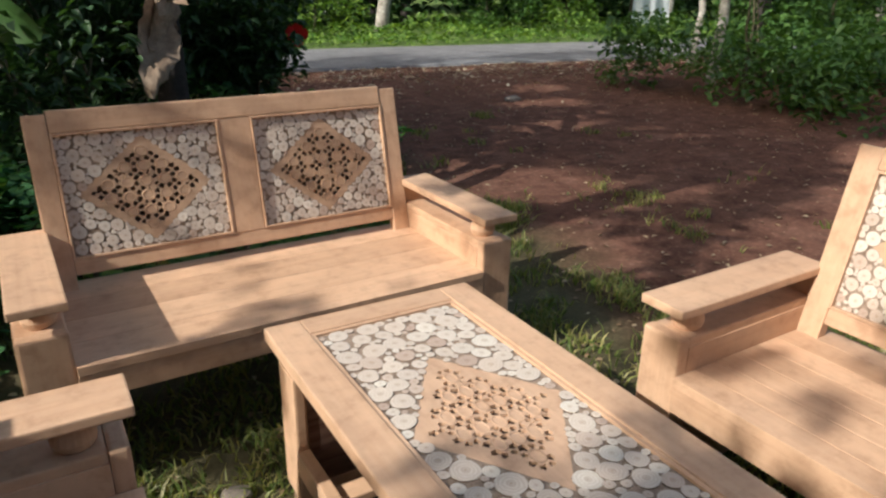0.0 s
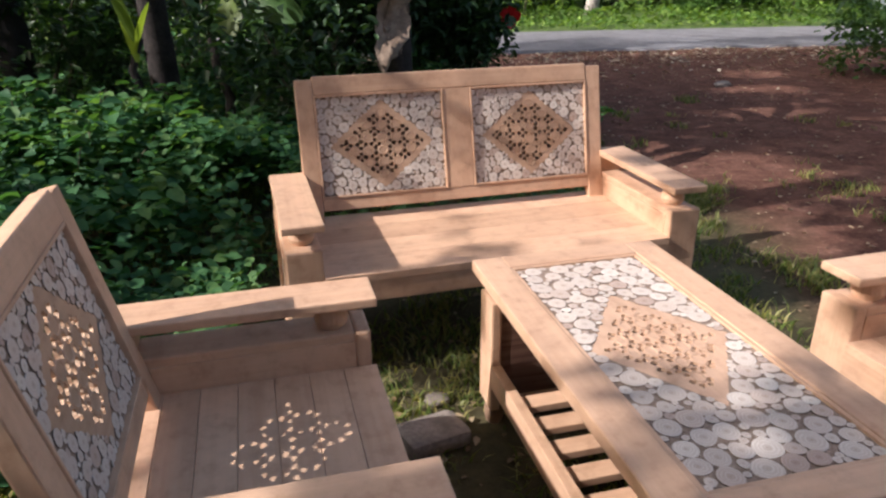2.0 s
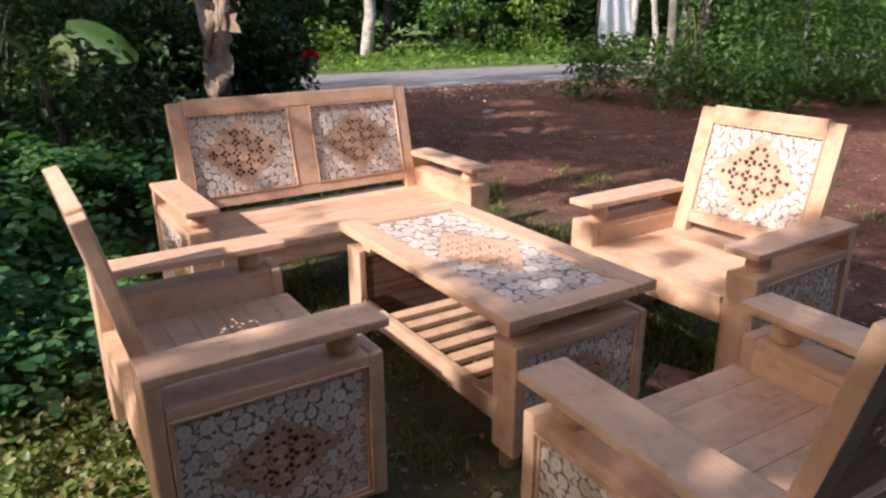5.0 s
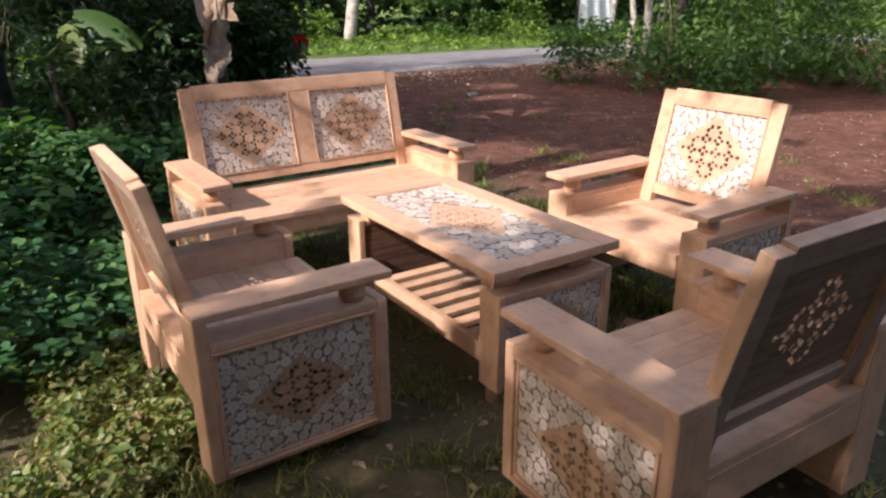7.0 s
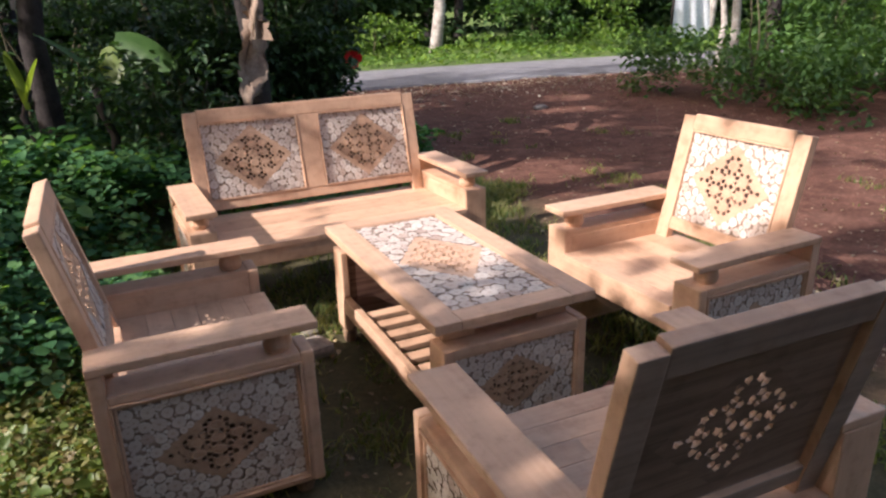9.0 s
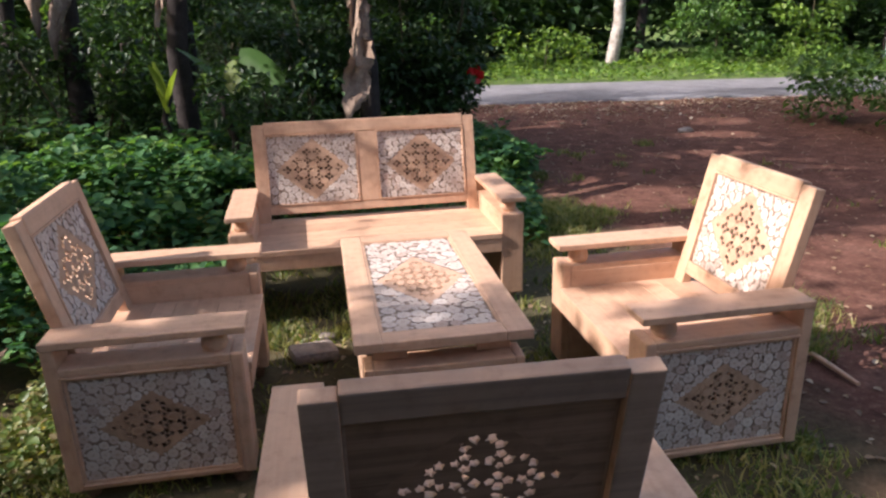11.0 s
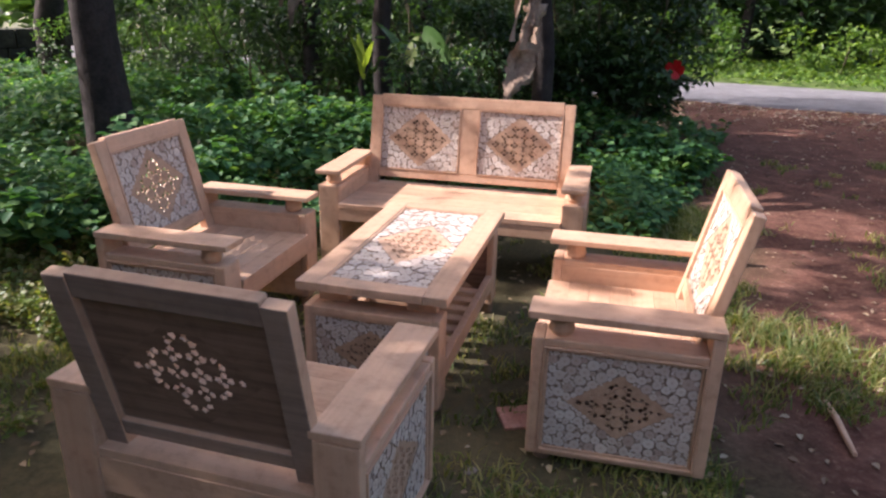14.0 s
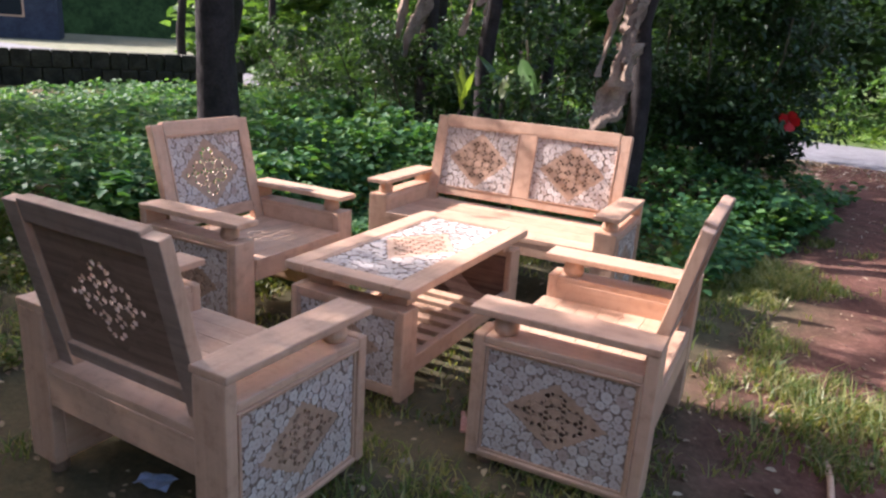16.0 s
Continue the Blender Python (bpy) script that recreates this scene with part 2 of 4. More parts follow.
def leaf_mesh(name, places, sizes, material, rng, slim=0.6, lift=(-0.7, 0.35), fold=0.12, lean=0.5):
    """Many folded leaves, each of two quads, at the places given."""
    n = len(places)
    yaw, el, roll = rng.uniform(0, 2 * np.pi, n), rng.uniform(*lift, n), rng.uniform(-lean, lean, n)
    a = np.stack([np.cos(yaw) * np.cos(el), np.sin(yaw) * np.cos(el), np.sin(el)], 1)
    h = np.stack([-np.sin(yaw), np.cos(yaw), np.zeros(n)], 1)
    u = np.cross(a, h)
    b = h * np.cos(roll)[:, None] + u * np.sin(roll)[:, None]
    c = np.cross(a, b)
    s = np.asarray(sizes)[:, None]
    w = s * slim
    v = np.stack([places, places + a * s * 0.3 + b * w * 0.46 + c * s * fold, places + a * s * 0.68 + b * w * 0.38 + c * s * fold * 0.8, places + a * s - c * s * fold,
                  places + a * s * 0.68 - b * w * 0.38 + c * s * fold * 0.8, places + a * s * 0.3 - b * w * 0.46 + c * s * fold], 1).reshape(-1, 3)
    i = np.arange(n)[:, None] * 6
    f = np.concatenate([i + np.array([0, 1, 2, 3]), i + np.array([0, 3, 4, 5])], 1).reshape(-1, 4)
    return raw_mesh(name, v, f, material)


def clumps(rng, n, centres, radius, squash=1.0):
    """n places gathered round random centres, denser towards each clump's shell."""
    centres = np.asarray(centres, float)
    k = rng.integers(0, len(centres), n)
    d = rng.normal(size=(n, 3))
    d /= np.linalg.norm(d, axis=1)[:, None]
    r = radius * rng.uniform(0.25, 1.0, n) ** 0.5
    d[:, 2] *= squash
    return centres[k] + d * r[:, None]


# ---- ground ----
def rolling(x, y):
    return 0.018 * noise.noise((x * 0.9, y * 0.9, 3)) + 0.006 * noise.noise((x * 4, y * 4, 9))


def ground_material():
    w = Mat("soil_and_turf", 0.95, 0.1)
    v = w.coords((1, 1, 1), False)
    big = w.noise(v, 0.55, 5.0)
    mid = w.noise(v, 3.2, 6.0, 0.6)
    fine = w.noise(v, 38.0, 6.0, 0.7)
    soil = w.ramp(mid, (0.25, (0.090, 0.040, 0.028)), (0.5, (0.160, 0.072, 0.051)), (0.75, (0.27, 0.145, 0.104)))
    soil = w.mix(0.5, soil, w.ramp(fine, (0.32, (0.045, 0.024, 0.018)), (0.55, (0.13, 0.065, 0.046)), (0.75, (0.34, 0.24, 0.18))))
    clod = w.noise(v, 9.0, 5.0, 0.65)
    soil = w.mix(1.0, soil, w.ramp(clod, (0.35, (0.62, 0.60, 0.60)), (0.65, (1.15, 1.15, 1.15))), "MULTIPLY")
    turf = w.ramp(mid, (0.3, (0.058, 0.048, 0.028)), (0.55, (0.092, 0.076, 0.044)), (0.8, (0.15, 0.105, 0.07)))
    turf = w.mix(0.4, turf, w.ramp(fine, (0.3, (0.025, 0.028, 0.012)), (0.7, (0.16, 0.14, 0.07))))
    sep = w.n("SeparateXYZ")
    w.link(v, sep.inputs[0])
    s1 = w.n("Math", )
    s1.operation = "MULTIPLY_ADD"
    s1.inputs[1].default_value = 0.42
    w.link(sep.outputs[0], s1.inputs[0])
    s1.inputs[2].default_value = -0.16
    s2 = w.n("Math")
    s2.operation = "ADD"
    w.link(s1.outputs[0], s2.inputs[0])
    w.link(big, s2.inputs[1])
    c = w.mix(w.ramp(s2.outputs[0], (0.75, (0, 0, 0)), (1.1, (1, 1, 1))), turf, soil)
    over = w.n("Math")
    over.operation = "MULTIPLY_ADD"
    over.inputs[1].default_value = 0.16
    w.link(sep.outputs[0], over.inputs[0])
    w.link(sep.outputs[1], over.inputs[2])
    beyond = w.n("Math")
    beyond.operation = "GREATER_THAN"
    beyond.inputs[1].default_value = 9.4
    w.link(over.outputs[0], beyond.inputs[0])
    lawn = w.ramp(mid, (0.3, (0.06, 0.10, 0.030)), (0.7, (0.13, 0.18, 0.055)))
    c = w.mix(beyond.outputs[0], c, lawn)
    west = w.n("Math")
    west.operation = "LESS_THAN"
    west.inputs[1].default_value = -14.0
    w.link(sep.outputs[0], west.inputs[0])
    w.colour(w.mix(west.outputs[0], c, w.ramp(mid, (0.3, (0.12, 0.13, 0.07)), (0.7, (0.24, 0.235, 0.17)))))
    w.bump(w.mix(0.6, fine, clod), 0.8, 0.02)
    return w.m


def build_ground():
    near = np.concatenate([np.linspace(-60, -8, 14)[:-1], np.linspace(-8, 10, 91), np.linspace(10, 60, 14)[1:]])
    far = np.concatenate([np.linspace(-60, -5, 14)[:-1], np.linspace(-5, 11, 81), np.linspace(11, 70, 14)[1:]])
    v = [(x, y, rolling(x, y)) for y in far for x in near]
    w = len(near)
    f = [(j * w + i, j * w + i + 1, (j + 1) * w + i + 1, (j + 1) * w + i) for j in range(len(far) - 1) for i in range(w - 1)]
    g = new("ground", raw_mesh("ground", v, f, ground_material()))
    tagged(g, "red-brown bare soil with thin trampled turf", "ground", kind="structure")


build_ground()
ROAD = lambda x: 7.15 - 0.16 * x


def build_road():
    bm = bmesh.new()
    xs = np.linspace(-50, 55, 106)
    rows = []
    for x in xs:
        e = 0.06 * noise.noise((x * 1.7, 2, 0))
        rows.append([bm.verts.new((x, ROAD(x) + d, z)) for d, z in ((-0.06 + e, -0.03), (0 + e, 0.03), (1.15, 0.05), (2.3 - e, 0.03), (2.36 - e, -0.03))])
    for a, b in zip(rows, rows[1:]):
        for i in range(4):
            bm.faces.new((a[i], b[i], b[i + 1], a[i + 1]))
    r = new("road", mesh_of(bm, "road", ASPHALT))
    tagged(r, "narrow grey worn asphalt lane", "road", kind="structure")


build_road()

# ---- inlaid panels ----
RING = 14


def slice_meshes():
    """Sawn branch slices of slightly uneven outline, one unit in radius."""
    out = []
    rng = random.Random(5)
    for k in range(8):
        bm = bmesh.new()
        p1, p2, a1, a2 = rng.uniform(0, 6), rng.uniform(0, 6), rng.uniform(0.02, 0.07), rng.uniform(0.01, 0.05)
        lv = []
        for s, z in ((1.0, 0.0), (1.0, 0.75), (0.93, 1.0)):
            lv.append([bm.verts.new((s * math.cos(t) * (1 + a1 * math.cos(2 * t + p1) + a2 * math.cos(3 * t + p2)), s * math.sin(t) * (1 + a1 * math.cos(2 * t + p1) + a2 * math.cos(3 * t + p2)), z)) for t in (2 * math.pi * i / RING for i in range(RING))])
        for a, b in zip(lv, lv[1:]):
            for i in range(RING):
                bm.faces.new((a[i], a[(i + 1) % RING], b[(i + 1) % RING], b[i])).material_index = int(b is lv[1])
        bm.faces.new(lv[-1])
        out.append(mesh_of(bm, "wood_slice", SLICE, BARK))
    return out


SLICES = slice_meshes()


def pack(rng, w, h, a, b, big, small, tries):
    """Circles that fill the w x h rectangle round a diamond of half axes a and b."""
    cs = np.zeros((0, 3))
    edge = math.hypot(a, b)
    for i in range(tries):
        x, y = rng.uniform(-w / 2, w / 2), rng.uniform(-h / 2, h / 2)
        r = min(w / 2 - abs(x), h / 2 - abs(y), (abs(x) * b + abs(y) * a - a * b) / edge) + 0.001
        least = max(small, big * (0.92 - 1.25 * i / tries))
        if r < least:
            continue
        if len(cs):
            r = min(r, float(np.min(np.hypot(cs[:, 0] - x, cs[:, 1] - y) - cs[:, 2])))
        if r >= least:
            cs = np.vstack([cs, (x, y, min(r, big * rng.uniform(0.85, 1.12)))])
    return cs


def linked_rings(a, b, k, limit):
    """Hole centres: four round each crossing of a square grid of rings, inside a diamond."""
    sx, sy = k * a, k * b
    out = []
    reach = int(1.2 / k) + 2
    for i in range(-reach, reach):
        for j in range(-reach, reach + 1):
            for dx, dy in ((0.27, 0), (-0.27, 0), (0, 0.27), (0, -0.27)):
                x, y = (i + 0.5 + dx) * sx, (j + dy) * sy
                if abs(x) / a + abs(y) / b < limit:
                    out.append((x, y))
    return out


def pierced_diamond(a, b, k, limit, thick, m, seed, hole=0.19):
    """A diamond plate pierced by small uneven holes in linked rings."""
    bm = bmesh.new()
    rng = random.Random(seed)
    loops = [[(a, 0), (0, b), (-a, 0), (0, -b)]]
    r = hole * k * (a + b) / 2
    for x, y in linked_rings(a, b, k, limit):
        x, y, turn, w = x + rng.gauss(0, 0.06 * r), y + rng.gauss(0, 0.06 * r), rng.uniform(0, 6), r * rng.uniform(0.85, 1.2)
        loops.append([(x + w * q * math.cos(turn + math.pi * l / 5), y + w * q * math.sin(turn + math.pi * l / 5)) for l, q in ((l, rng.uniform(0.85, 1.2) if l % 2 else rng.uniform(0.5, 0.95)) for l in range(10))])
    flat, edges = [], []
    for loop in loops:
        n0 = len(flat)
        flat += [Vector(p) for p in loop]
        edges += [(n0 + l, n0 + (l + 1) % len(loop)) for l in range(len(loop))]
    pts, _, tris, origin, _, _ = geometry.delaunay_2d_cdt(flat, edges, [], 0, 1e-6)
    owner = [(min(o) - 4) // 10 if o and min(o) >= 4 else -1 for o in origin]
    lower, upper = [[bm.verts.new(m @ Vector((p.x, p.y, z))) for p in pts] for z in (0, thick)]
    for tri in tris:
        held = {owner[v] for v in tri}
        if len(held) == 1 and -1 not in held:
            c = sum((pts[v] for v in tri), Vector((0, 0))) / 3
            loop = loops[1 + held.pop()]
            hit = False
            for (x0, y0), (x1, y1) in zip(loop, loop[1:] + loop[:1]):
                if (y0 > c.y) != (y1 > c.y) and c.x < x0 + (c.y - y0) / (y1 - y0) * (x1 - x0):
                    hit = not hit
            if hit:
                continue
        bm.faces.new([upper[v] for v in tri])
        bm.faces.new([lower[v] for v in tri[::-1]]).material_index = 1
    place = {v: l for l, v in enumerate(upper)}
    for rim in [e for e in bm.edges if e.is_boundary and e.verts[0] in place]:
        u, v = (place[w] for w in rim.verts)
        bm.faces.new((upper[u], upper[v], lower[v], lower[u]))
    bmesh.ops.recalc_face_normals(bm, faces=bm.faces[:])
    return bm


def carved_ring(sx, sy):
    """A low flat-topped oval moulding."""
    bm = bmesh.new()
    rings = [[bm.verts.new((q * sx * math.cos(t), q * sy * math.sin(t), z)) for t in (math.pi * l / 8 for l in range(16))] for q, z in ((0.27, -0.0004), (0.295, 0.0013), (0.345, 0.0013), (0.37, -0.0004))]
    for u, v in zip(rings, rings[1:]):
        for l in range(16):
            bm.faces.new((u[l], v[l], v[(l + 1) % 16], u[(l + 1) % 16]))
    return bm


def frame_round_diamond(w, h, a, b, z0, z1, m):
    """The board round a diamond opening."""
    bm = bmesh.new()
    seen = {}

    def at(x, y, z):
        key = (round(x, 6), round(y, 6), z)
        if key not in seen:
            seen[key] = bm.verts.new(m @ Vector((x, y, z)))
        return seen[key]

    for sx, sy in ((1, 1), (-1, 1), (-1, -1), (1, -1)):
        pts = [(sx * x, sy * y) for x, y in ((w / 2, h / 2), (0, h / 2), (0, b), (a, 0), (w / 2, 0))]
        bm.faces.new([at(*q, z1) for q in pts])
        bm.faces.new([at(*q, z0) for q in pts]).material_index = 1
        for q, r in ((pts[0], pts[1]), (pts[2], pts[3]), (pts[4], pts[0])):
            bm.faces.new((at(*q, z0), at(*r, z0), at(*r, z1), at(*q, z1)))
    bmesh.ops.recalc_face_normals(bm, faces=bm.faces[:])
    return bm


def inlay(parent, w, h, m, seed, a, b, k=0.327, limit=0.80, big=0.022, small=0.007, tries=5000, backing=None, plate=FRET):
    """An inlaid panel: a bed of wood slices round a pierced diamond. m takes panel right, up and out to the thing."""
    rng = random.Random(seed)
    bed = part("inlay_panel", frame_round_diamond(w, h, a, b, -0.006, 0.0, m), [BED, REAR_WOOD], parent, "panel of pale branch slices round a pierced diamond")
    part("fretwork_diamond", pierced_diamond(a, b, k, limit, 0.0066, m @ Matrix.Translation((0, 0, -0.006)), seed), [plate, REAR_WOOD], bed, "carved brown diamond with small pierced holes")
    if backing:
        # Added dark sheet; makes the pierced holes read as shadowed depth.
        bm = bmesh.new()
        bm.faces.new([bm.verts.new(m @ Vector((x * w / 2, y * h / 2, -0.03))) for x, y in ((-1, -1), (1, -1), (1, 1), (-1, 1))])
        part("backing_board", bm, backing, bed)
    ring = mesh_of(carved_ring(k * a, k * b), "carved_ring", plate)
    reach = int(1 / k) + 1
    for i in range(-reach, reach + 1):
        for j in range(-reach, reach):
            x, y = i * k * a, (j + 0.5) * k * b
            if abs(x) / a + abs(y) / b <= limit - 0.12:
                o = new("carved_ring", ring)
                o.parent = bed
                o.matrix_local = m @ Matrix.Translation((x, y, 0.0006))
    for x, y, r in pack(rng, w, h, a - 0.004, b - 0.003, big, small, tries):
        s = new("wood_slice", rng.choice(SLICES))
        s.parent = bed
        s.matrix_local = m @ Matrix.LocRotScale((x, y, 0), Euler((rng.uniform(-0.04, 0.04), rng.uniform(-0.04, 0.04), rng.uniform(0, 6.28))), (r * rng.uniform(1.00, 1.10), r * rng.uniform(1.00, 1.10), rng.uniform(0.0014, 0.0034)))
    return bed


# ---- seats ----
ARM_OUT, ARM_IN, FRONT, REAR, ARM_TOP = 0.375, 0.260, -0.167, 0.350, 0.502
SEAT, POST_TOP = 0.341, 0.425


def basis(right, up, out, origin):
    m = Matrix((right, up, out)).transposed().to_4x4()
    m.translation = origin
    return m


def build_seat(name, extra, panels, planks, label, category, group, seed):
    """An armchair or settee: two boxed sides, raised arm boards, a plank seat and a raked back. extra widens it to each side."""
    t = thing(name, Matrix(), label, category, group)
    e = extra
    for s in (-1, 1):
        lo, hi = sorted((s * (0.268 + e), s * (0.371 + e)))
        part("front_post", box(lo, hi, -0.152, -0.118, 0.046, POST_TOP, 0.007), WOOD[2], t)
        part("rear_post", box(lo, hi, 0.320, 0.354, 0.046, ARM_TOP - 0.022, 0.005), WOOD[2], t)
        for y in (-0.105, 0.315):
            part("foot", lathe([(0.020, -0.012), (0.026, 0.006), (0.027, 0.030), (0.022, 0.048)], 14, Matrix.Translation((s * (0.318 + e), y, 0))), SHADE_WOOD, t, "small turned dark foot")
        part("side_top_rail", box(lo + 0.002, hi - 0.002, -0.118, 0.320, 0.400, POST_TOP - 0.002, 0.005), WOOD[1], t)
        part("side_bottom_rail", box(lo + 0.004, hi - 0.002, -0.118, 0.320, 0.046, 0.060, 0.004), WOOD[1], t)
        a, c = sorted((s * (0.268 + e), s * (0.285 + e)))
        part("inner_side_board", box(a, c, -0.118, 0.320, 0.058, 0.402, 0.002), WOOD[1], t)
        for step, proud in ((0.0, 0.3745), (0.008, 0.3670)):
            b0, b1 = sorted((s * (0.352 + e), s * (proud + e)))
            y0, y1, z0, z1 = -0.118 + step, 0.320 - step, 0.060 + step, 0.400 - step
            for u0, u1, v0, v1 in ((y0, y0 + 0.007, z0, z1), (y1 - 0.007, y1, z0, z1), (y0 + 0.007, y1 - 0.007, z1 - 0.007, z1), (y0 + 0.007, y1 - 0.007, z0, z0 + 0.007)):
                part("bead_moulding", box(b0, b1, u0, u1, v0, v1, 0.002), WOOD[1], t)
        out = Vector((s, 0, 0))
        m = basis((0, s, 0), (0, 0, 1), out, (s * (0.360 + e), 0.101, 0.230))
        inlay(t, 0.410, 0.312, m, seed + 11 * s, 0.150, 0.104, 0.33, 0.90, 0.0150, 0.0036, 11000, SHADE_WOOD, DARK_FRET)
        lo, hi = sorted((s * (ARM_IN + e), s * (ARM_OUT + e)))
        part("arm_board", box(lo, hi, FRONT, REAR + 0.004, ARM_TOP - 0.021, ARM_TOP, 0.004), WOOD[1], t)
        x = s * (0.318 + e)
        part("arm_knob", lathe([(0.026, POST_TOP - 0.004), (0.033, POST_TOP + 0.004), (0.037, POST_TOP + 0.016), (0.034, POST_TOP + 0.030), (0.028, ARM_TOP - 0.020)], 20, Matrix.Translation((x, -0.075, 0))), WOOD[2], t)
    w = 0.268 + e
    part("seat_apron", box(-w, w, -0.157, -0.130, 0.255, SEAT - 0.022, 0.003), WOOD[0], t)
    part("rear_apron", box(-w, w, 0.322, 0.352, 0.225, SEAT - 0.022, 0.003), WOOD[0], t)
    edges = np.linspace(-0.161, 0.350, planks + 1)
    for y0, y1 in zip(edges, edges[1:]):
        part("seat_plank", box(-w + 0.001, w - 0.001, y0 + 0.0005, y1 - 0.0005, SEAT - 0.022, SEAT, 0.0014), WOOD[0], t)
    # raked back, built upright and then leant
    rake = Matrix.Translation((0, 0.282, SEAT)) @ Matrix.Rotation(radians(-12.7), 4, "X")
    bw = 0.268 + e

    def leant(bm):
        """Leans a piece of the back; its rear face takes the shade-darkened wood."""
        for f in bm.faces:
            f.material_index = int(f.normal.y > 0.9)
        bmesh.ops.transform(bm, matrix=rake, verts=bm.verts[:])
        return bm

    for s in (-1, 1):
        lo, hi = sorted((s * (bw - 0.056), s * bw))
        part("back_stile", leant(box(lo, hi, 0.0, 0.034, -0.012, 0.466, 0.004)), [WOOD[2], SHADED_REAR_WOOD], t)
    part("top_rail", leant(box(-bw + 0.056, bw - 0.056, -0.002, 0.032, 0.415, 0.475, 0.005)), [WOOD[0], SHADED_REAR_WOOD], t)
    part("bottom_rail", leant(box(-bw + 0.056, bw - 0.056, 0.002, 0.030, 0.038, 0.080, 0.004)), [WOOD[0], SHADED_REAR_WOOD], t)
    if panels == 2:
        part("middle_stile", leant(box(-0.047, 0.047, 0.0, 0.032, 0.078, 0.417, 0.004)), [WOOD[2], SHADED_REAR_WOOD], t)
        spans = ((-bw + 0.056, -0.047), (0.047, bw - 0.056))
    else:
        spans = ((-bw + 0.056, bw - 0.056),)
    for k, (x0, x1) in enumerate(spans):
        m = rake @ basis((1, 0, 0), (0, 0, 1), (0, -1, 0), ((x0 + x1) / 2, 0.010, 0.2475))
        pw, ph = x1 - x0 - 0.012, 0.322
        for u0, u1, v0, v1 in ((x0, x0 + 0.007, 0.08, 0.415), (x1 - 0.007, x1, 0.08, 0.415), (x0 + 0.007, x1 - 0.007, 0.408, 0.415), (x0 + 0.007, x1 - 0.007, 0.08, 0.087)):
            part("bead_moulding", leant(box(u0, u1, -0.003, 0.016, v0, v1, 0.002)), [WOOD[0], SHADED_REAR_WOOD], t)
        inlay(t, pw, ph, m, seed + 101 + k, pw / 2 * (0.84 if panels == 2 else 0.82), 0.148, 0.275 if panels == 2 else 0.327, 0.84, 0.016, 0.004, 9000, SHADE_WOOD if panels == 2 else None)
    return t


sofa = build_seat("settee", 0.268, 2, 4, "raw hardwood settee with two slice-inlaid back panels", "sofa", "garden seating set", 10)
left = build_seat("armchair", 0.0, 1, 7, "raw hardwood armchair with slice-inlaid back and sides", "armchair", "garden seating set", 40)
left.matrix_world = pose(-0.652, -0.890, 0, 0, 0, 88.83)
copy_thing(left, pose(0.714, -1.112, 0, 0, 0, -89.94))
copy_thing(left, pose(-0.046, -1.800, 0, 0, 0, 176.98))


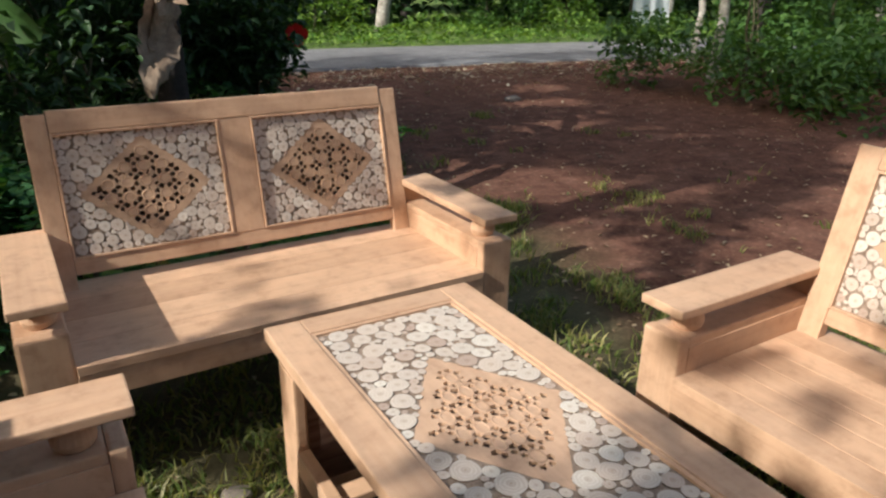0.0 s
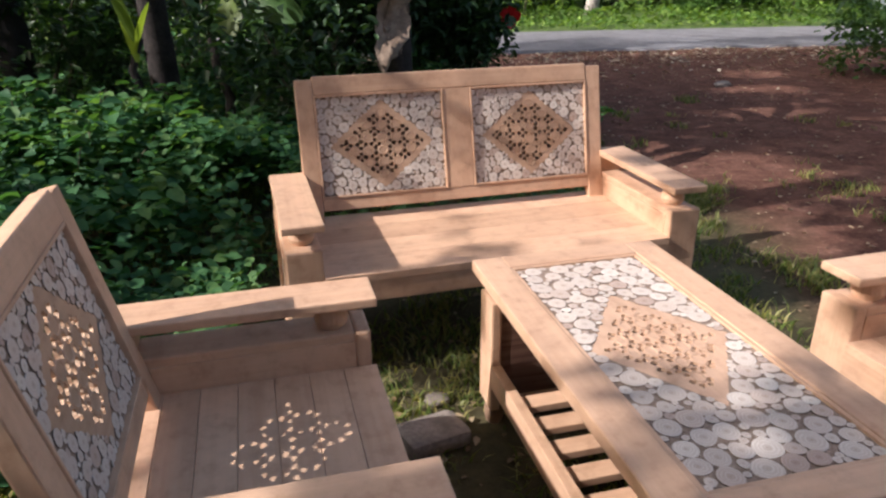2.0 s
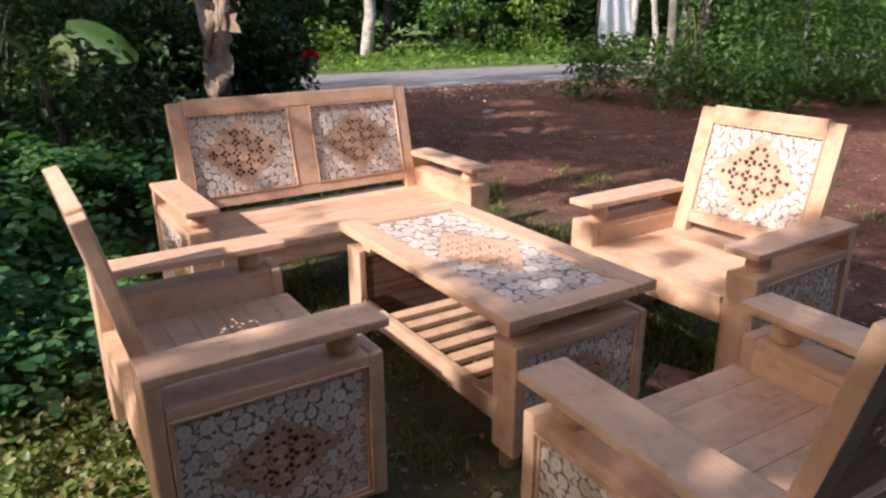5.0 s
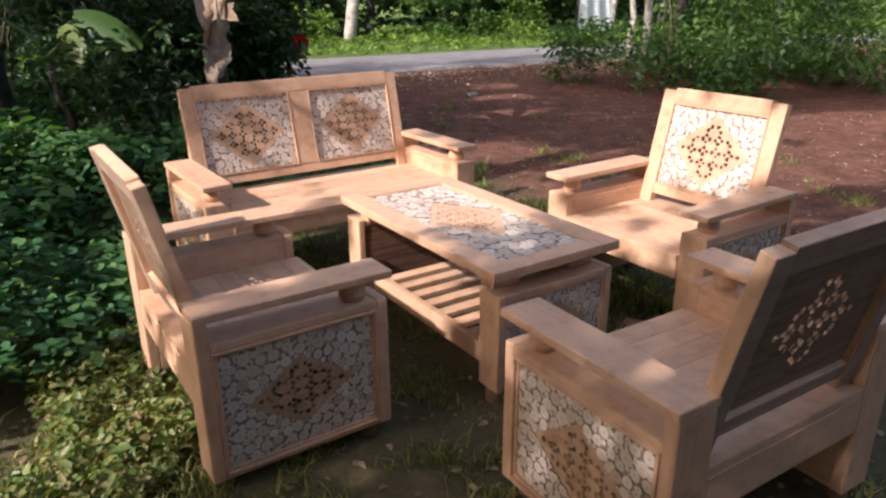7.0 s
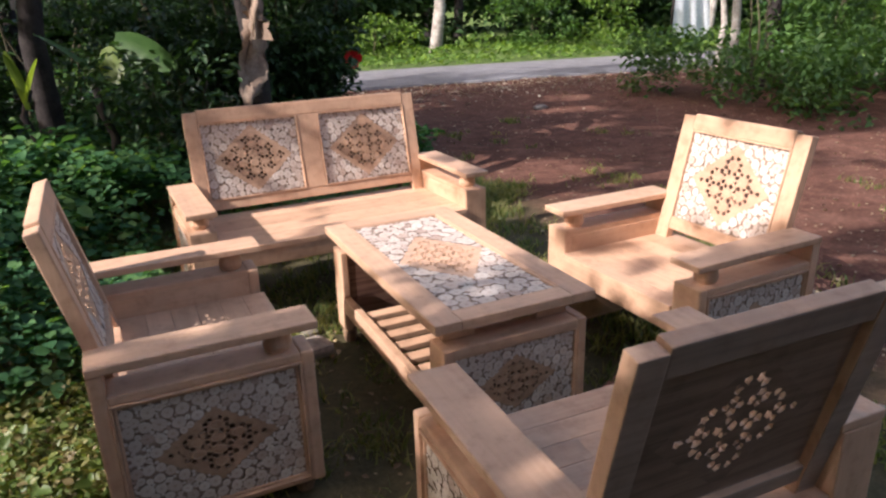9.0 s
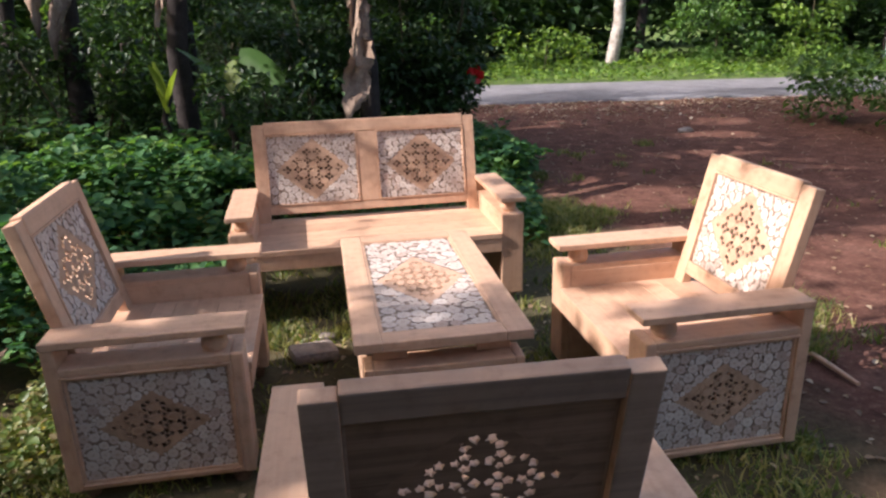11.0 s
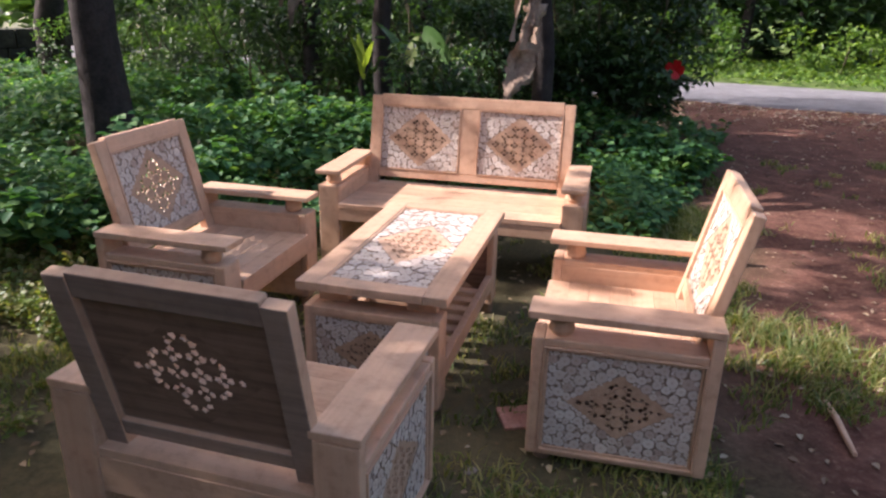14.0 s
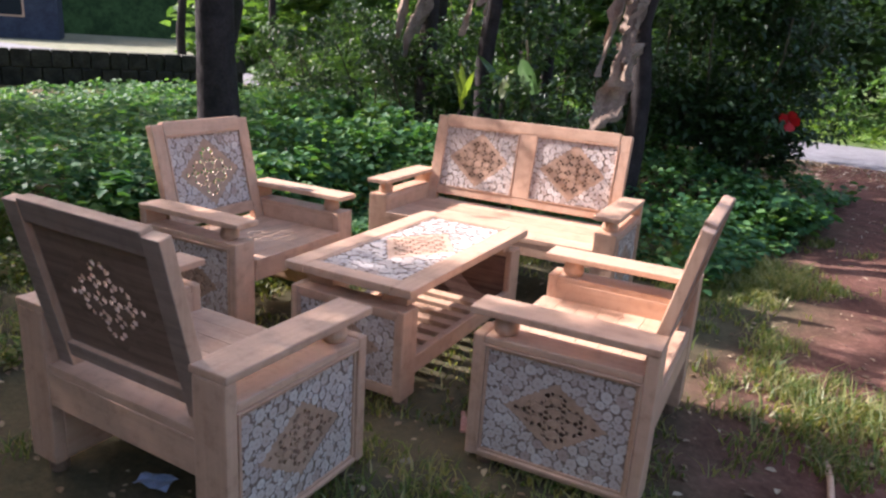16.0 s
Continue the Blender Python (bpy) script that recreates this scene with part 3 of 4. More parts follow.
# ---- table ----
def build_table():
    t = thing("coffee_table", Matrix(), "raw hardwood coffee table with slice-inlaid top", "table", "garden seating set")
    W, L, Z = 0.251, 0.483, 0.447
    iw, il = 0.173, 0.415
    for s in (-1, 1):
        lo, hi = sorted((s * iw, s * W))
        part("top_long_rail", box(lo, hi, -L, L, Z - 0.030, Z, 0.004), WOOD[1], t)
        lo, hi = sorted((s * il, s * L))
        part("top_end_rail", box(-iw, iw, lo, hi, Z - 0.030, Z, 0.004), WOOD[0], t)
        b0, b1 = sorted((s * (iw - 0.009), s * iw))
        part("bead_moulding", box(b0, b1, -il, il, Z - 0.02, Z - 0.003, 0.002), WOOD[1], t)
        b0, b1 = sorted((s * (il - 0.009), s * il))
        part("bead_moulding", box(-iw + 0.009, iw - 0.009, b0, b1, Z - 0.02, Z - 0.003, 0.002), WOOD[0], t)
    m = Matrix.Translation((0, 0, Z - 0.009))
    inlay(t, 2 * iw - 0.018, 2 * il - 0.018, m, 77, 0.152, 0.225, 0.235, 0.88, 0.023, 0.006, 11000, REAR_WOOD, wood_material("table_diamond_wood", 1, (0.50, 0.320, 0.215), (0.34, 0.205, 0.130)))
    for s in (-1, 1):
        y0, y1 = sorted((s * 0.480, s * 0.385))
        for k in (-1, 1):
            lo, hi = sorted((k * 0.227, k * 0.199))
            part("leg", box(lo, hi, y0, y1, 0.050, 0.365, 0.006), WOOD[2], t)
            part("foot", lathe([(0.020, -0.012), (0.026, 0.006), (0.027, 0.034), (0.022, 0.052)], 14, Matrix.Translation((k * 0.2, s * 0.43, 0))), SHADE_WOOD, t, "small turned dark foot")
        part("end_top_rail", box(-0.199, 0.199, y0 + 0.002, y1 - 0.002, 0.338, 0.363, 0.003), WOOD[0], t)
        part("end_bottom_rail", box(-0.199, 0.199, y0 + 0.002, y1 - 0.002, 0.062, 0.088, 0.003), WOOD[0], t)
        inner = sorted((s * 0.389, s * 0.401))
        part("inner_end_board", box(-0.199, 0.199, inner[0], inner[1], 0.088, 0.338, 0.002), INNER_WOOD, t, "reddish inner board, darkened for the shade under the top")
        m = basis((-s, 0, 0), (0, 0, 1), (0, s, 0), (0, s * 0.468, 0.213))
        for u0, u1, v0, v1 in ((-0.199, -0.191, 0.088, 0.338), (0.191, 0.199, 0.088, 0.338), (-0.191, 0.191, 0.330, 0.338), (-0.191, 0.191, 0.088, 0.096)):
            part("bead_moulding", box(u0, u1, *sorted((s * 0.462, s * 0.476)), v0, v1, 0.002), WOOD[0], t)
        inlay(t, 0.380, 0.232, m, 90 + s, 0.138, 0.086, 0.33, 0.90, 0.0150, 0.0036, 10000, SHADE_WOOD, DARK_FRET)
        for k in (-1, 1):
            part("top_spacer", box(k * 0.15 - 0.05, k * 0.15 + 0.05, *sorted((s * 0.355, s * 0.415)), 0.362, Z - 0.029, 0.003), WOOD[0], t)
            lo, hi = sorted((k * 0.198, k * 0.226))
            if s > 0:
                part("shelf_rail", box(lo, hi, -0.387, 0.387, 0.122, 0.186, 0.003), WOOD[1], t)
    for y in np.arange(-0.290, 0.26, 0.0884):
        part("shelf_slat", box(-0.199, 0.199, y - 0.024, y + 0.024, 0.150, 0.170, 0.003), WOOD[0], t)
    t.matrix_world = pose(0.051, -0.868, 0, 0, 0, -1.41)


build_table()


# ---- plants ----
def noise_at(x, y, s, k=0.0):
    return noise.noise((x * s, y * s, k))


def build_undergrowth():
    """Knee-high leafy cover behind and beside the seats, one uncountable mass."""
    rng = np.random.default_rng(3)
    pts, size = [], []
    while len(pts) < 76000:
        x, y = rng.uniform(-8.5, 2.1), rng.uniform(-2.4, 6.6)
        edge = max(-(x + 1.12 + 0.10 * noise_at(x, y, 1.9)), min(-(x + 0.74 + 0.08 * noise_at(x, y, 2.1)), y + 0.42), min(y - 0.58 - 0.15 * noise_at(x, y, 1.3, 4), 0.90 + 0.22 * y + 0.15 * noise_at(x, y, 1.7, 6) - x))
        if edge < 0 or (y < -0.6 + 0.2 * noise_at(x, y, 2.0, 9) and x > -2.1) or y < -1.9 + 0.6 * noise_at(x, y, 0.9, 7) or (y > 4.2 and x > 0.2):
            continue
        if noise_at(x, y, 2.6, 21) < -0.22 and rng.random() < 0.75:
            continue
        d = math.hypot(x + 0.5, y + 1.5)
        if rng.random() > min(1.0, (4.2 / (d + 1.0)) ** 1.6):
            continue
        h = min((0.20 if x < 0.4 else 0.10) + 0.34 * edge, 0.42) * (1.0 if x > -3.5 else max(0.45, 1.0 + 0.2 * (x + 3.5))) * (1.0 + 0.85 * noise_at(x, y, 1.4, 8)) + 0.10 * noise_at(x, y, 3.6, 2)
        z = h * rng.uniform(0.15, 1.0) ** 0.45
        pts.append((x, y, max(0.02, z)))
        size.append(rng.uniform(0.028, 0.064) * (1.0 + 0.10 * max(0, d - 3)))
    ob = new("undergrowth", leaf_mesh("undergrowth", np.array(pts), size, LEAF_COVER, rng, 0.85, (-0.55, 0.35), 0.08, 0.6))
    tagged(ob, "knee-high mass of green broad-leaved undergrowth", "undergrowth", kind="stuff")


build_undergrowth()


def build_weeds():
    rng = np.random.default_rng(8)
    pts, size = [], []
    while len(pts) < 26000:
        x, y = rng.uniform(-2.9, -0.75), rng.uniform(-2.8, -0.2)
        if x > -1.02 - 0.25 * noise_at(x, y, 2.0) + 0.12 * (y + 1.3):
            continue
        if noise_at(x, y, 2.4, 5) < (-0.25 if y > -1.15 else 0.05):
            continue
        pts.append((x, y, 0.012 + 0.13 * rng.random() ** 1.6 * (0.6 - 0.5 * (x + 0.9)) * (0.6 + 0.9 * max(0, noise_at(x, y, 7.0, 15) + 0.3))))
        size.append(rng.uniform(0.013, 0.033) if y < -1.15 or rng.random() < 0.93 else rng.uniform(0.035, 0.052))
    ob = new("low_weeds", leaf_mesh("low_weeds", np.array(pts), size, LEAF_WEED, rng, 0.7, (-0.4, 0.9), 0.10, 0.8))
    tagged(ob, "low yellow-green weeds on the soil", "weeds", kind="stuff")


build_weeds()


def build_grass():
    """Thin turf: blades in tufts, sparse on the bare soil."""
    rng = np.random.default_rng(4)
    P, H = [], []
    while len(P) < 52000:
        x, y = rng.uniform(-2.4, 3.6), rng.uniform(-3.2, 3.4)
        m = noise_at(x, y, 1.5, 1) + 0.5 * noise_at(x, y, 5.0, 6)
        right_tuft = math.exp(-(((x - 1.50) / 0.50) ** 2 + ((y + 0.42) / 0.50) ** 2)) + 1.05 * math.exp(-(((x - 1.15) / 0.42) ** 2 + ((y - 1.3) / 1.0) ** 2)) + 0.45 * math.exp(-(((x - 1.85) / 0.30) ** 2 + ((y - 0.55) / 0.35) ** 2)) + 0.45 * math.exp(-(((x - 2.1) / 0.40) ** 2 + ((y - 1.5) / 0.25) ** 2))
        inside = 0.08 - 0.60 * min(1.0, max(0.0, (x - 0.9) / 0.6)) - 1.2 * max(0.0, -2.3 - y)
        k = m + inside + 0.8 * right_tuft + 0.45 * noise_at(x, y, 8.0, 16) - (0.35 if y < -1.9 else 0)
        if k < rng.uniform(-0.05, 0.55):
            continue
        P.append((x, y, rolling(x, y)))
        H.append((0.018 + 0.030 * rng.random() + 0.055 * right_tuft * rng.random()) * (1 + 0.4 * m))
    P, H = np.array(P), np.array(H)
    n = len(P)
    yaw, bend, side = rng.uniform(0, 2 * np.pi, n), rng.uniform(0.3, 1.7, n), rng.uniform(0, 2 * np.pi, n)
    d = np.stack([np.cos(yaw), np.sin(yaw), np.zeros(n)], 1)
    w = np.stack([np.cos(side), np.sin(side), np.zeros(n)], 1) * rng.uniform(0.0020, 0.0052, (n, 1))
    h = H[:, None]
    up = np.array([0, 0, 1.0])
    mid, tip = P + up * h * 0.6 + d * h * 0.25 * bend[:, None], P + up * h * 0.95 + d * h * bend[:, None]
    v = np.stack([P - w, P + w, mid + w * 0.7, tip, mid - w * 0.7], 1).reshape(-1, 3)
    i = np.arange(n)[:, None] * 5
    f = np.concatenate([i + np.array([0, 1, 2]), i + np.array([0, 2, 4]), i + np.array([4, 2, 3])], 1).reshape(-1, 3)
    tagged(new("grass", raw_mesh("grass", v, f, GRASS)), "short patchy green and straw-coloured grass", "grass", kind="stuff")


build_grass()


def leafy(name, base, centres, radius, count, size, material, label, category, trunk=(), seed=1, slim=0.5, lift=(-0.9, 0.3), squash=0.8, bark=None, group=""):
    """A plant with stems and a crown of clumped leaves; trunk holds (points, radii) in plant space."""
    t = thing(name, Matrix.Translation(base), label, category, group)
    rng = np.random.default_rng(seed)
    r2 = random.Random(seed)
    for points, radii in trunk:
        part("trunk" if len(trunk) < 2 or radii[0] > 0.04 else "stem", tube(points, radii, 9, rough=0.12, rng=r2), bark or STEM, t)
    pts = clumps(rng, count, centres, radius, squash)
    ob = new("crown", leaf_mesh("crown", pts, rng.uniform(0.6, 1.3, count) * size, material, rng, slim, lift))
    ob.parent = t
    return t


def scatter(seed, n, lo, hi):
    return np.random.default_rng(seed).uniform(lo, hi, (n, 3))


def bent(seed, base, top, r0, r1, k=6, wob=0.04):
    r = random.Random(seed)
    b, t = Vector(base), Vector(top)
    pts = [b.lerp(t, i / (k - 1)) + Vector((r.uniform(-wob, wob), r.uniform(-wob, wob), 0)) * (i > 0) for i in range(k)]
    return pts, [r0 + (r1 - r0) * i / (k - 1) for i in range(k)]


# taller leafy clumps standing out of the cover
for i, (x, y, h, w) in enumerate(((-1.55, 1.75, 0.72, 0.42), (-2.1, 1.2, 0.62, 0.40), (-1.25, 1.15, 0.60, 0.32), (-2.9, 1.9, 0.66, 0.50), (-1.75, 0.35, 0.60, 0.38), (-0.85, 1.45, 0.55, 0.28), (-2.5, 2.7, 0.75, 0.45), (-3.5, 1.0, 0.50, 0.45), (-1.95, -0.35, 0.40, 0.34), (1.15, 2.3, 0.34, 0.28))):
    stems = [bent(130 + 10 * i + k, (0, 0, 0), (w * 0.5 * math.cos(k * 2.1), w * 0.5 * math.sin(k * 2.1), h * 0.8), 0.008, 0.003) for k in range(4)]
    leafy("leafy_weed", (x, y, 0), scatter(150 + i, 14, (-w, -w, 0.35 * h), (w, w, h - 0.08)), 0.15, 950, 0.075, LEAF_COVER, "leafy green weed standing out of the undergrowth", "weed", stems, 170 + i, 0.75, (-0.5, 0.35), group="leafy weeds")

# hibiscus beside the settee, with thin bare stems below
stems = [bent(60 + i, (0.25 * math.cos(i * 1.1), 0.2 * math.sin(i * 1.1), 0), (0.55 * math.cos(i * 1.1), 0.5 * math.sin(i * 1.1), 1.5), 0.014, 0.006) for i in range(9)]
shrub = leafy("hibiscus_shrub", (0.66, 3.20, 0), scatter(21, 36, (-0.60, -0.45, 0.42), (0.46, 0.55, 2.2)), 0.28, 9500, 0.075, LEAF_DARK, "tall dark green hibiscus shrub with red flowers", "shrub", stems, 22)


def flower(x, y, z, r):
    rng = np.random.default_rng(int(x * 100))
    bm = bmesh.new()
    for k in range(5):
        a = 2 * math.pi * k / 5
        d, s = Vector((math.cos(a), -0.45, math.sin(a))), Vector((-math.sin(a), 0, math.cos(a)))
        rows = [[bm.verts.new(Vector((x, y, z)) + d * (r * u) + s * (r * w * q) + Vector((0, -0.1 * r * math.sin(q * 2 + k), 0))) for q in (-0.5, 0, 0.5)] for u, w in ((0.05, 0.1), (0.5, 0.85), (0.85, 0.95), (1.05, 0.5))]
        for p, q in zip(rows, rows[1:]):
            for i in range(2):
                bm.faces.new((p[i], p[i + 1], q[i + 1], q[i]))
    part("flower", bm, PETAL, shrub, "open red hibiscus flower")


flower(0.50, -0.28, 0.76, 0.075)


def blade(length, width, droop, seed, torn=0.0, n=10):
    """A long arched leaf with a folded midrib, along +x, rising then drooping."""
    r = random.Random(seed)
    bm = bmesh.new()
    rows = []
    for i in range(n + 1):
        u = i / n
        w = width * math.sin(math.pi * min(0.97, 0.08 + 0.9 * u)) ** 0.7 * (1 - torn * r.random())
        x, z = length * u * (1 - 0.25 * droop * u), length * (0.5 * u - droop * u * u)
        rows.append([bm.verts.new((x, q * w, z + 0.18 * abs(q) * w + torn * (0.10 * math.sin(7 * u + 5 * q + seed) + 0.06 * (r.random() - 0.5)))) for q in (-0.5, -0.25, 0, 0.25, 0.5)])
    for a, b in zip(rows, rows[1:]):
        for i in range(4):
            if torn > 0.5 and r.random() < torn * 0.35 and i in (0, 3):
                continue
            bm.faces.new((a[i], b[i], b[i + 1], a[i + 1])).smooth = True
    return bm


def banana(name, base, height, radius, leaves, label, seed, material=LEAF_BANANA, size=1.0, rise=(5, 40), droop=(0.15, 0.75)):
    t = thing(name, Matrix.Translation(base), label, "banana plant")
    r = random.Random(seed)
    part("pseudostem", tube(*bent(seed, (0, 0, 0), (r.uniform(-0.1, 0.1), 0.05, height), radius, radius * 0.6), 10, rough=0.1, rng=r), TRUNK, t)
    for k in range(leaves):
        bm = blade(size * r.uniform(0.7, 1.2), size * r.uniform(0.20, 0.30), r.uniform(*droop), seed * 31 + k)
        bmesh.ops.transform(bm, matrix=pose(0, 0, height * r.uniform(0.8, 1.0), 0, -r.uniform(*rise), 360 * k / leaves + r.uniform(-25, 25)), verts=bm.verts[:])
        part("leaf", bm, material, t)
    return t


dry_banana = banana("banana_plant", (0.16, 2.05, 0), 2.3, 0.085, 6, "banana plant with dry brown hanging leaves", 5)


def hang(plant, start, end, width, seed, torn=0.4, turn=0.0, label="dry brown hanging banana leaf", material=None):
    """A leaf hung on a plant from start to end, its face turned towards the yard."""
    a, b = Vector(start), Vector(end)
    bm = blade((b - a).length, width, 0.10, seed, torn, 16)
    along = (b - a).normalized()
    side = along.cross(Vector((0, 1, 0))).normalized()
    m = Matrix((along, side, along.cross(side))).transposed().to_4x4() @ pose(0, 0, 0, turn)
    m.translation = a - plant.matrix_world.translation
    bmesh.ops.transform(bm, matrix=m, verts=bm.verts[:])
    part("dead_leaf" if material is None else "leaf", bm, material or DEAD, plant, label)


for k, (a, b, w, torn, turn) in enumerate((((0.17, 1.90, 2.10), (0.12, 1.86, 0.98), 0.11, 0.65, 10), ((0.13, 1.87, 1.12), (-0.06, 1.80, 0.60), 0.20, 0.34, -12), ((0.22, 1.93, 1.75), (0.29, 1.90, 0.95), 0.10, 0.75, 35), ((0.10, 1.86, 1.60), (-0.02, 1.83, 1.02), 0.13, 0.75, -40), ((0.16, 1.90, 1.25), (0.24, 1.86, 0.72), 0.13, 0.7, 40))):
    hang(dry_banana, a, b, w, 415 + k, torn, turn)
tall_banana = banana("banana_plant", (-1.05, 2.18, 0), 2.6, 0.085, 5, "tall dark-stemmed banana plant in shade", 9)
for k, (dx, z0, z1, w) in enumerate(((-0.10, 1.85, 1.32, 0.05), (0.07, 1.80, 1.36, 0.05), (-0.03, 1.75, 1.20, 0.04), (0.13, 1.9, 1.42, 0.06))):
    hang(tall_banana, (-1.05 + dx, 2.08, z0), (-1.07 + dx, 2.06, z1), w, 440 + k, 0.4, 15 * k - 20, "grey dry strip hanging on the stem")
rear_banana = banana("banana_plant", (-1.95, 2.75, 0), 2.5, 0.10, 5, "dark banana plant deep in the thicket", 23)
for k, (dx, z0, z1, w) in enumerate(((-0.10, 1.8, 1.15, 0.12), (0.08, 1.7, 1.0, 0.10), (0.16, 1.6, 1.2, 0.08))):
    hang(rear_banana, (-1.95 + dx, 2.62, z0), (-1.98 + dx, 2.60, z1), w, 450 + k, 0.45, 20 * k - 20)
young = banana("banana_plant", (-0.72, 1.88, 0), 0.80, 0.035, 2, "young banana plant with broad glossy leaves", 14, size=0.45)
hang(young, (-0.66, 1.86, 1.05), (-0.30, 1.70, 0.90), 0.19, 460, 0.03, 12, "broad glossy green leaf", LEAF_BUSH)
hang(young, (-0.72, 1.86, 1.00), (-0.62, 1.72, 0.78), 0.15, 461, 0.05, 20, "yellow-green leaf", LEAF_YELLOW)
banana("banana_plant", (-1.18, 2.03, 0), 0.78, 0.03, 3, "young banana shoot with upright yellow-green leaves", 17, LEAF_YELLOW, size=0.30, rise=(40, 58), droop=(0.0, 0.15))

# mixed shrubs behind the settee and along the thicket
spots = [(-5.6, 5.5, 1.2, 0.9, 2200), (-6.5, 6.0, 1.0, 0.7, 1800), (-4.9, 6.4, 1.4, 0.8, 2000), (-1.0, 6.0, 1.5, 0.9, 2200), (-0.42, 1.75, 0.90, 0.30, 1100), (-1.9, 2.6, 1.15, 0.55, 2200), (-0.2, 2.9, 1.3, 0.6, 2400), (-2.9, 3.4, 1.2, 0.7, 2200), (-1.2, 3.6, 1.6, 0.7, 2600), (-0.1, 4.0, 1.8, 0.7, 2600), (-4.3, 4.6, 1.0, 0.7, 2000), (-2.2, 4.8, 1.8, 0.9, 2600), (-3.9, 5.2, 1.6, 0.9, 2200), (0.9, 4.3, 1.6, 0.6, 2200)]
for i, (x, y, h, w, c) in enumerate(spots):
    stems = [bent(300 + 10 * i + k, (0.06 * k, 0.05 * k - 0.1, 0), (w * 0.7 * math.cos(k * 2.1), w * 0.6 * math.sin(k * 2.1), h * 0.9), 0.016, 0.005) for k in range(5)]
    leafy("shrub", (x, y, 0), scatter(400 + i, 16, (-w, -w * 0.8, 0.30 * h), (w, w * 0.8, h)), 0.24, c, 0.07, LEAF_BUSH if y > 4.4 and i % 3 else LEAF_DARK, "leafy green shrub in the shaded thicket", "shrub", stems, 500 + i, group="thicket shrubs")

# large dark trunk and slimmer trunks in the thicket
t = thing("palm_tree", Matrix.Translation((-2.32, 0.52, 0)), "thick dark palm trunk above the undergrowth", "tree")
part("trunk", tube([(0.06, 0, -0.05), (0.03, 0, 0.35), (0.01, 0, 1.0), (0.01, 0, 2.0), (0.03, 0, 4.5), (0.1, 0, 7.0)], [0.175, 0.15, 0.128, 0.12, 0.115, 0.11], 16, rough=0.08), TRUNK, t)
for k in range(14):
    bm = blade(2.6, 0.75, 0.65, 900 + k, 0.5, 12)
    bmesh.ops.transform(bm, matrix=pose(0.1, 0, 6.9, 0, -15 - 20 * (k % 3), 360 * k / 14), verts=bm.verts[:])
    part("frond", bm, LEAF_CROWN, t)
for i, (x, y, r) in enumerate(((-1.35, 4.4, 0.07), (-3.3, 5.6, 0.09), (-8.5, 8.5, 0.08), (0.35, 5.2, 0.06), (-10.5, 8.0, 0.10), (-2.3, 6.2, 0.08))):
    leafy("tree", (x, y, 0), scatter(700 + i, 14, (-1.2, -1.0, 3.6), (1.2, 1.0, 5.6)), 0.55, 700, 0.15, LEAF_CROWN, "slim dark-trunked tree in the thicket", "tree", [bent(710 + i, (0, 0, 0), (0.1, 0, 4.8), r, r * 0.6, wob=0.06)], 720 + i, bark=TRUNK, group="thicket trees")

# big bush beside the drive
leafy("drive_bush", (6.45, 2.9, 0), np.concatenate([scatter(31, 70, (-1.3, -1.9, 0.10), (2.6, 1.3, 0.60)), scatter(32, 34, (0.2, -1.6, 0.55), (3.0, 1.2, 1.20))]), 0.40, 15000, 0.085, LEAF_BUSH, "broad green bush at the edge of the drive", "bush", [bent(70 + i, (0.4 * i - 0.6, 0.2 * (i % 3), 0), (0.5 * i - 0.7, 0.3 * (i % 3), 1.1), 0.02, 0.008) for i in range(6)], 33, 0.55)
for i, (x, y, r, b) in enumerate(((6.4, 3.7, 0.06, PALE_TRUNK), (6.9, 3.5, 0.09, TRUNK), (8.6, 3.2, 0.04, PALE_TRUNK), (7.6, 5.0, 0.05, PALE_TRUNK))):
    leafy("tree", (x, y, 0), scatter(730 + i, 12, (-1.0, -1.0, 1.9), (1.2, 1.0, 4.2)), 0.5, 1300, 0.13, LEAF_BUSH, "slim tree growing out of the bush", "tree", [bent(740 + i, (0, 0, 0), (0.15, 0.1, 3.6), r, r * 0.6, wob=0.05)], 750 + i, bark=b, group="drive trees")

# verge beyond the road
rng = np.random.default_rng(77)
pts, size = [], []
while len(pts) < 16000:
    x = rng.uniform(-6, 26)
    d = rng.uniform(2.4, 5.8)
    h = 0.12 + 0.5 * max(0, noise_at(x, d, 0.8, 3)) * min(1, (d - 2.3) / 0.8)
    pts.append((x, ROAD(x) + d, h * rng.random() ** 0.5))
    size.append(rng.uniform(0.06, 0.13))
tagged(new("road_verge", leaf_mesh("road_verge", np.array(pts), size, LEAF_BRIGHT, rng, 0.55, (-0.2, 0.9), 0.1)), "sunlit bright green grass and herbs on the far verge", "verge", kind="stuff")
for i, (x, d, h, w, c) in enumerate(((2.0, 4.6, 1.0, 0.7, 1500), (4.6, 5.4, 0.8, 0.9, 1500), (7.9, 5.2, 1.5, 0.9, 2200), (9.6, 5.0, 1.9, 0.7, 1800), (14.5, 5.0, 1.4, 1.2, 1800), (17.5, 5.5, 1.8, 1.2, 1800), (0.2, 5.2, 1.3, 0.8, 1500))):
    leafy("verge_bush", (x, ROAD(x) + d - 0.7, 0), scatter(600 + i, 18, (-w, -0.4, 0.15), (w, 0.4, h)), 0.30, int(c * 0.6), 0.11, LEAF_BRIGHT if i % 2 else LEAF_BUSH, "sunlit green bush on the far verge", "bush", [bent(610 + i, (0, 0, 0), (0.1, 0, h * 0.8), 0.02, 0.008)], 620 + i, group="verge bushes")
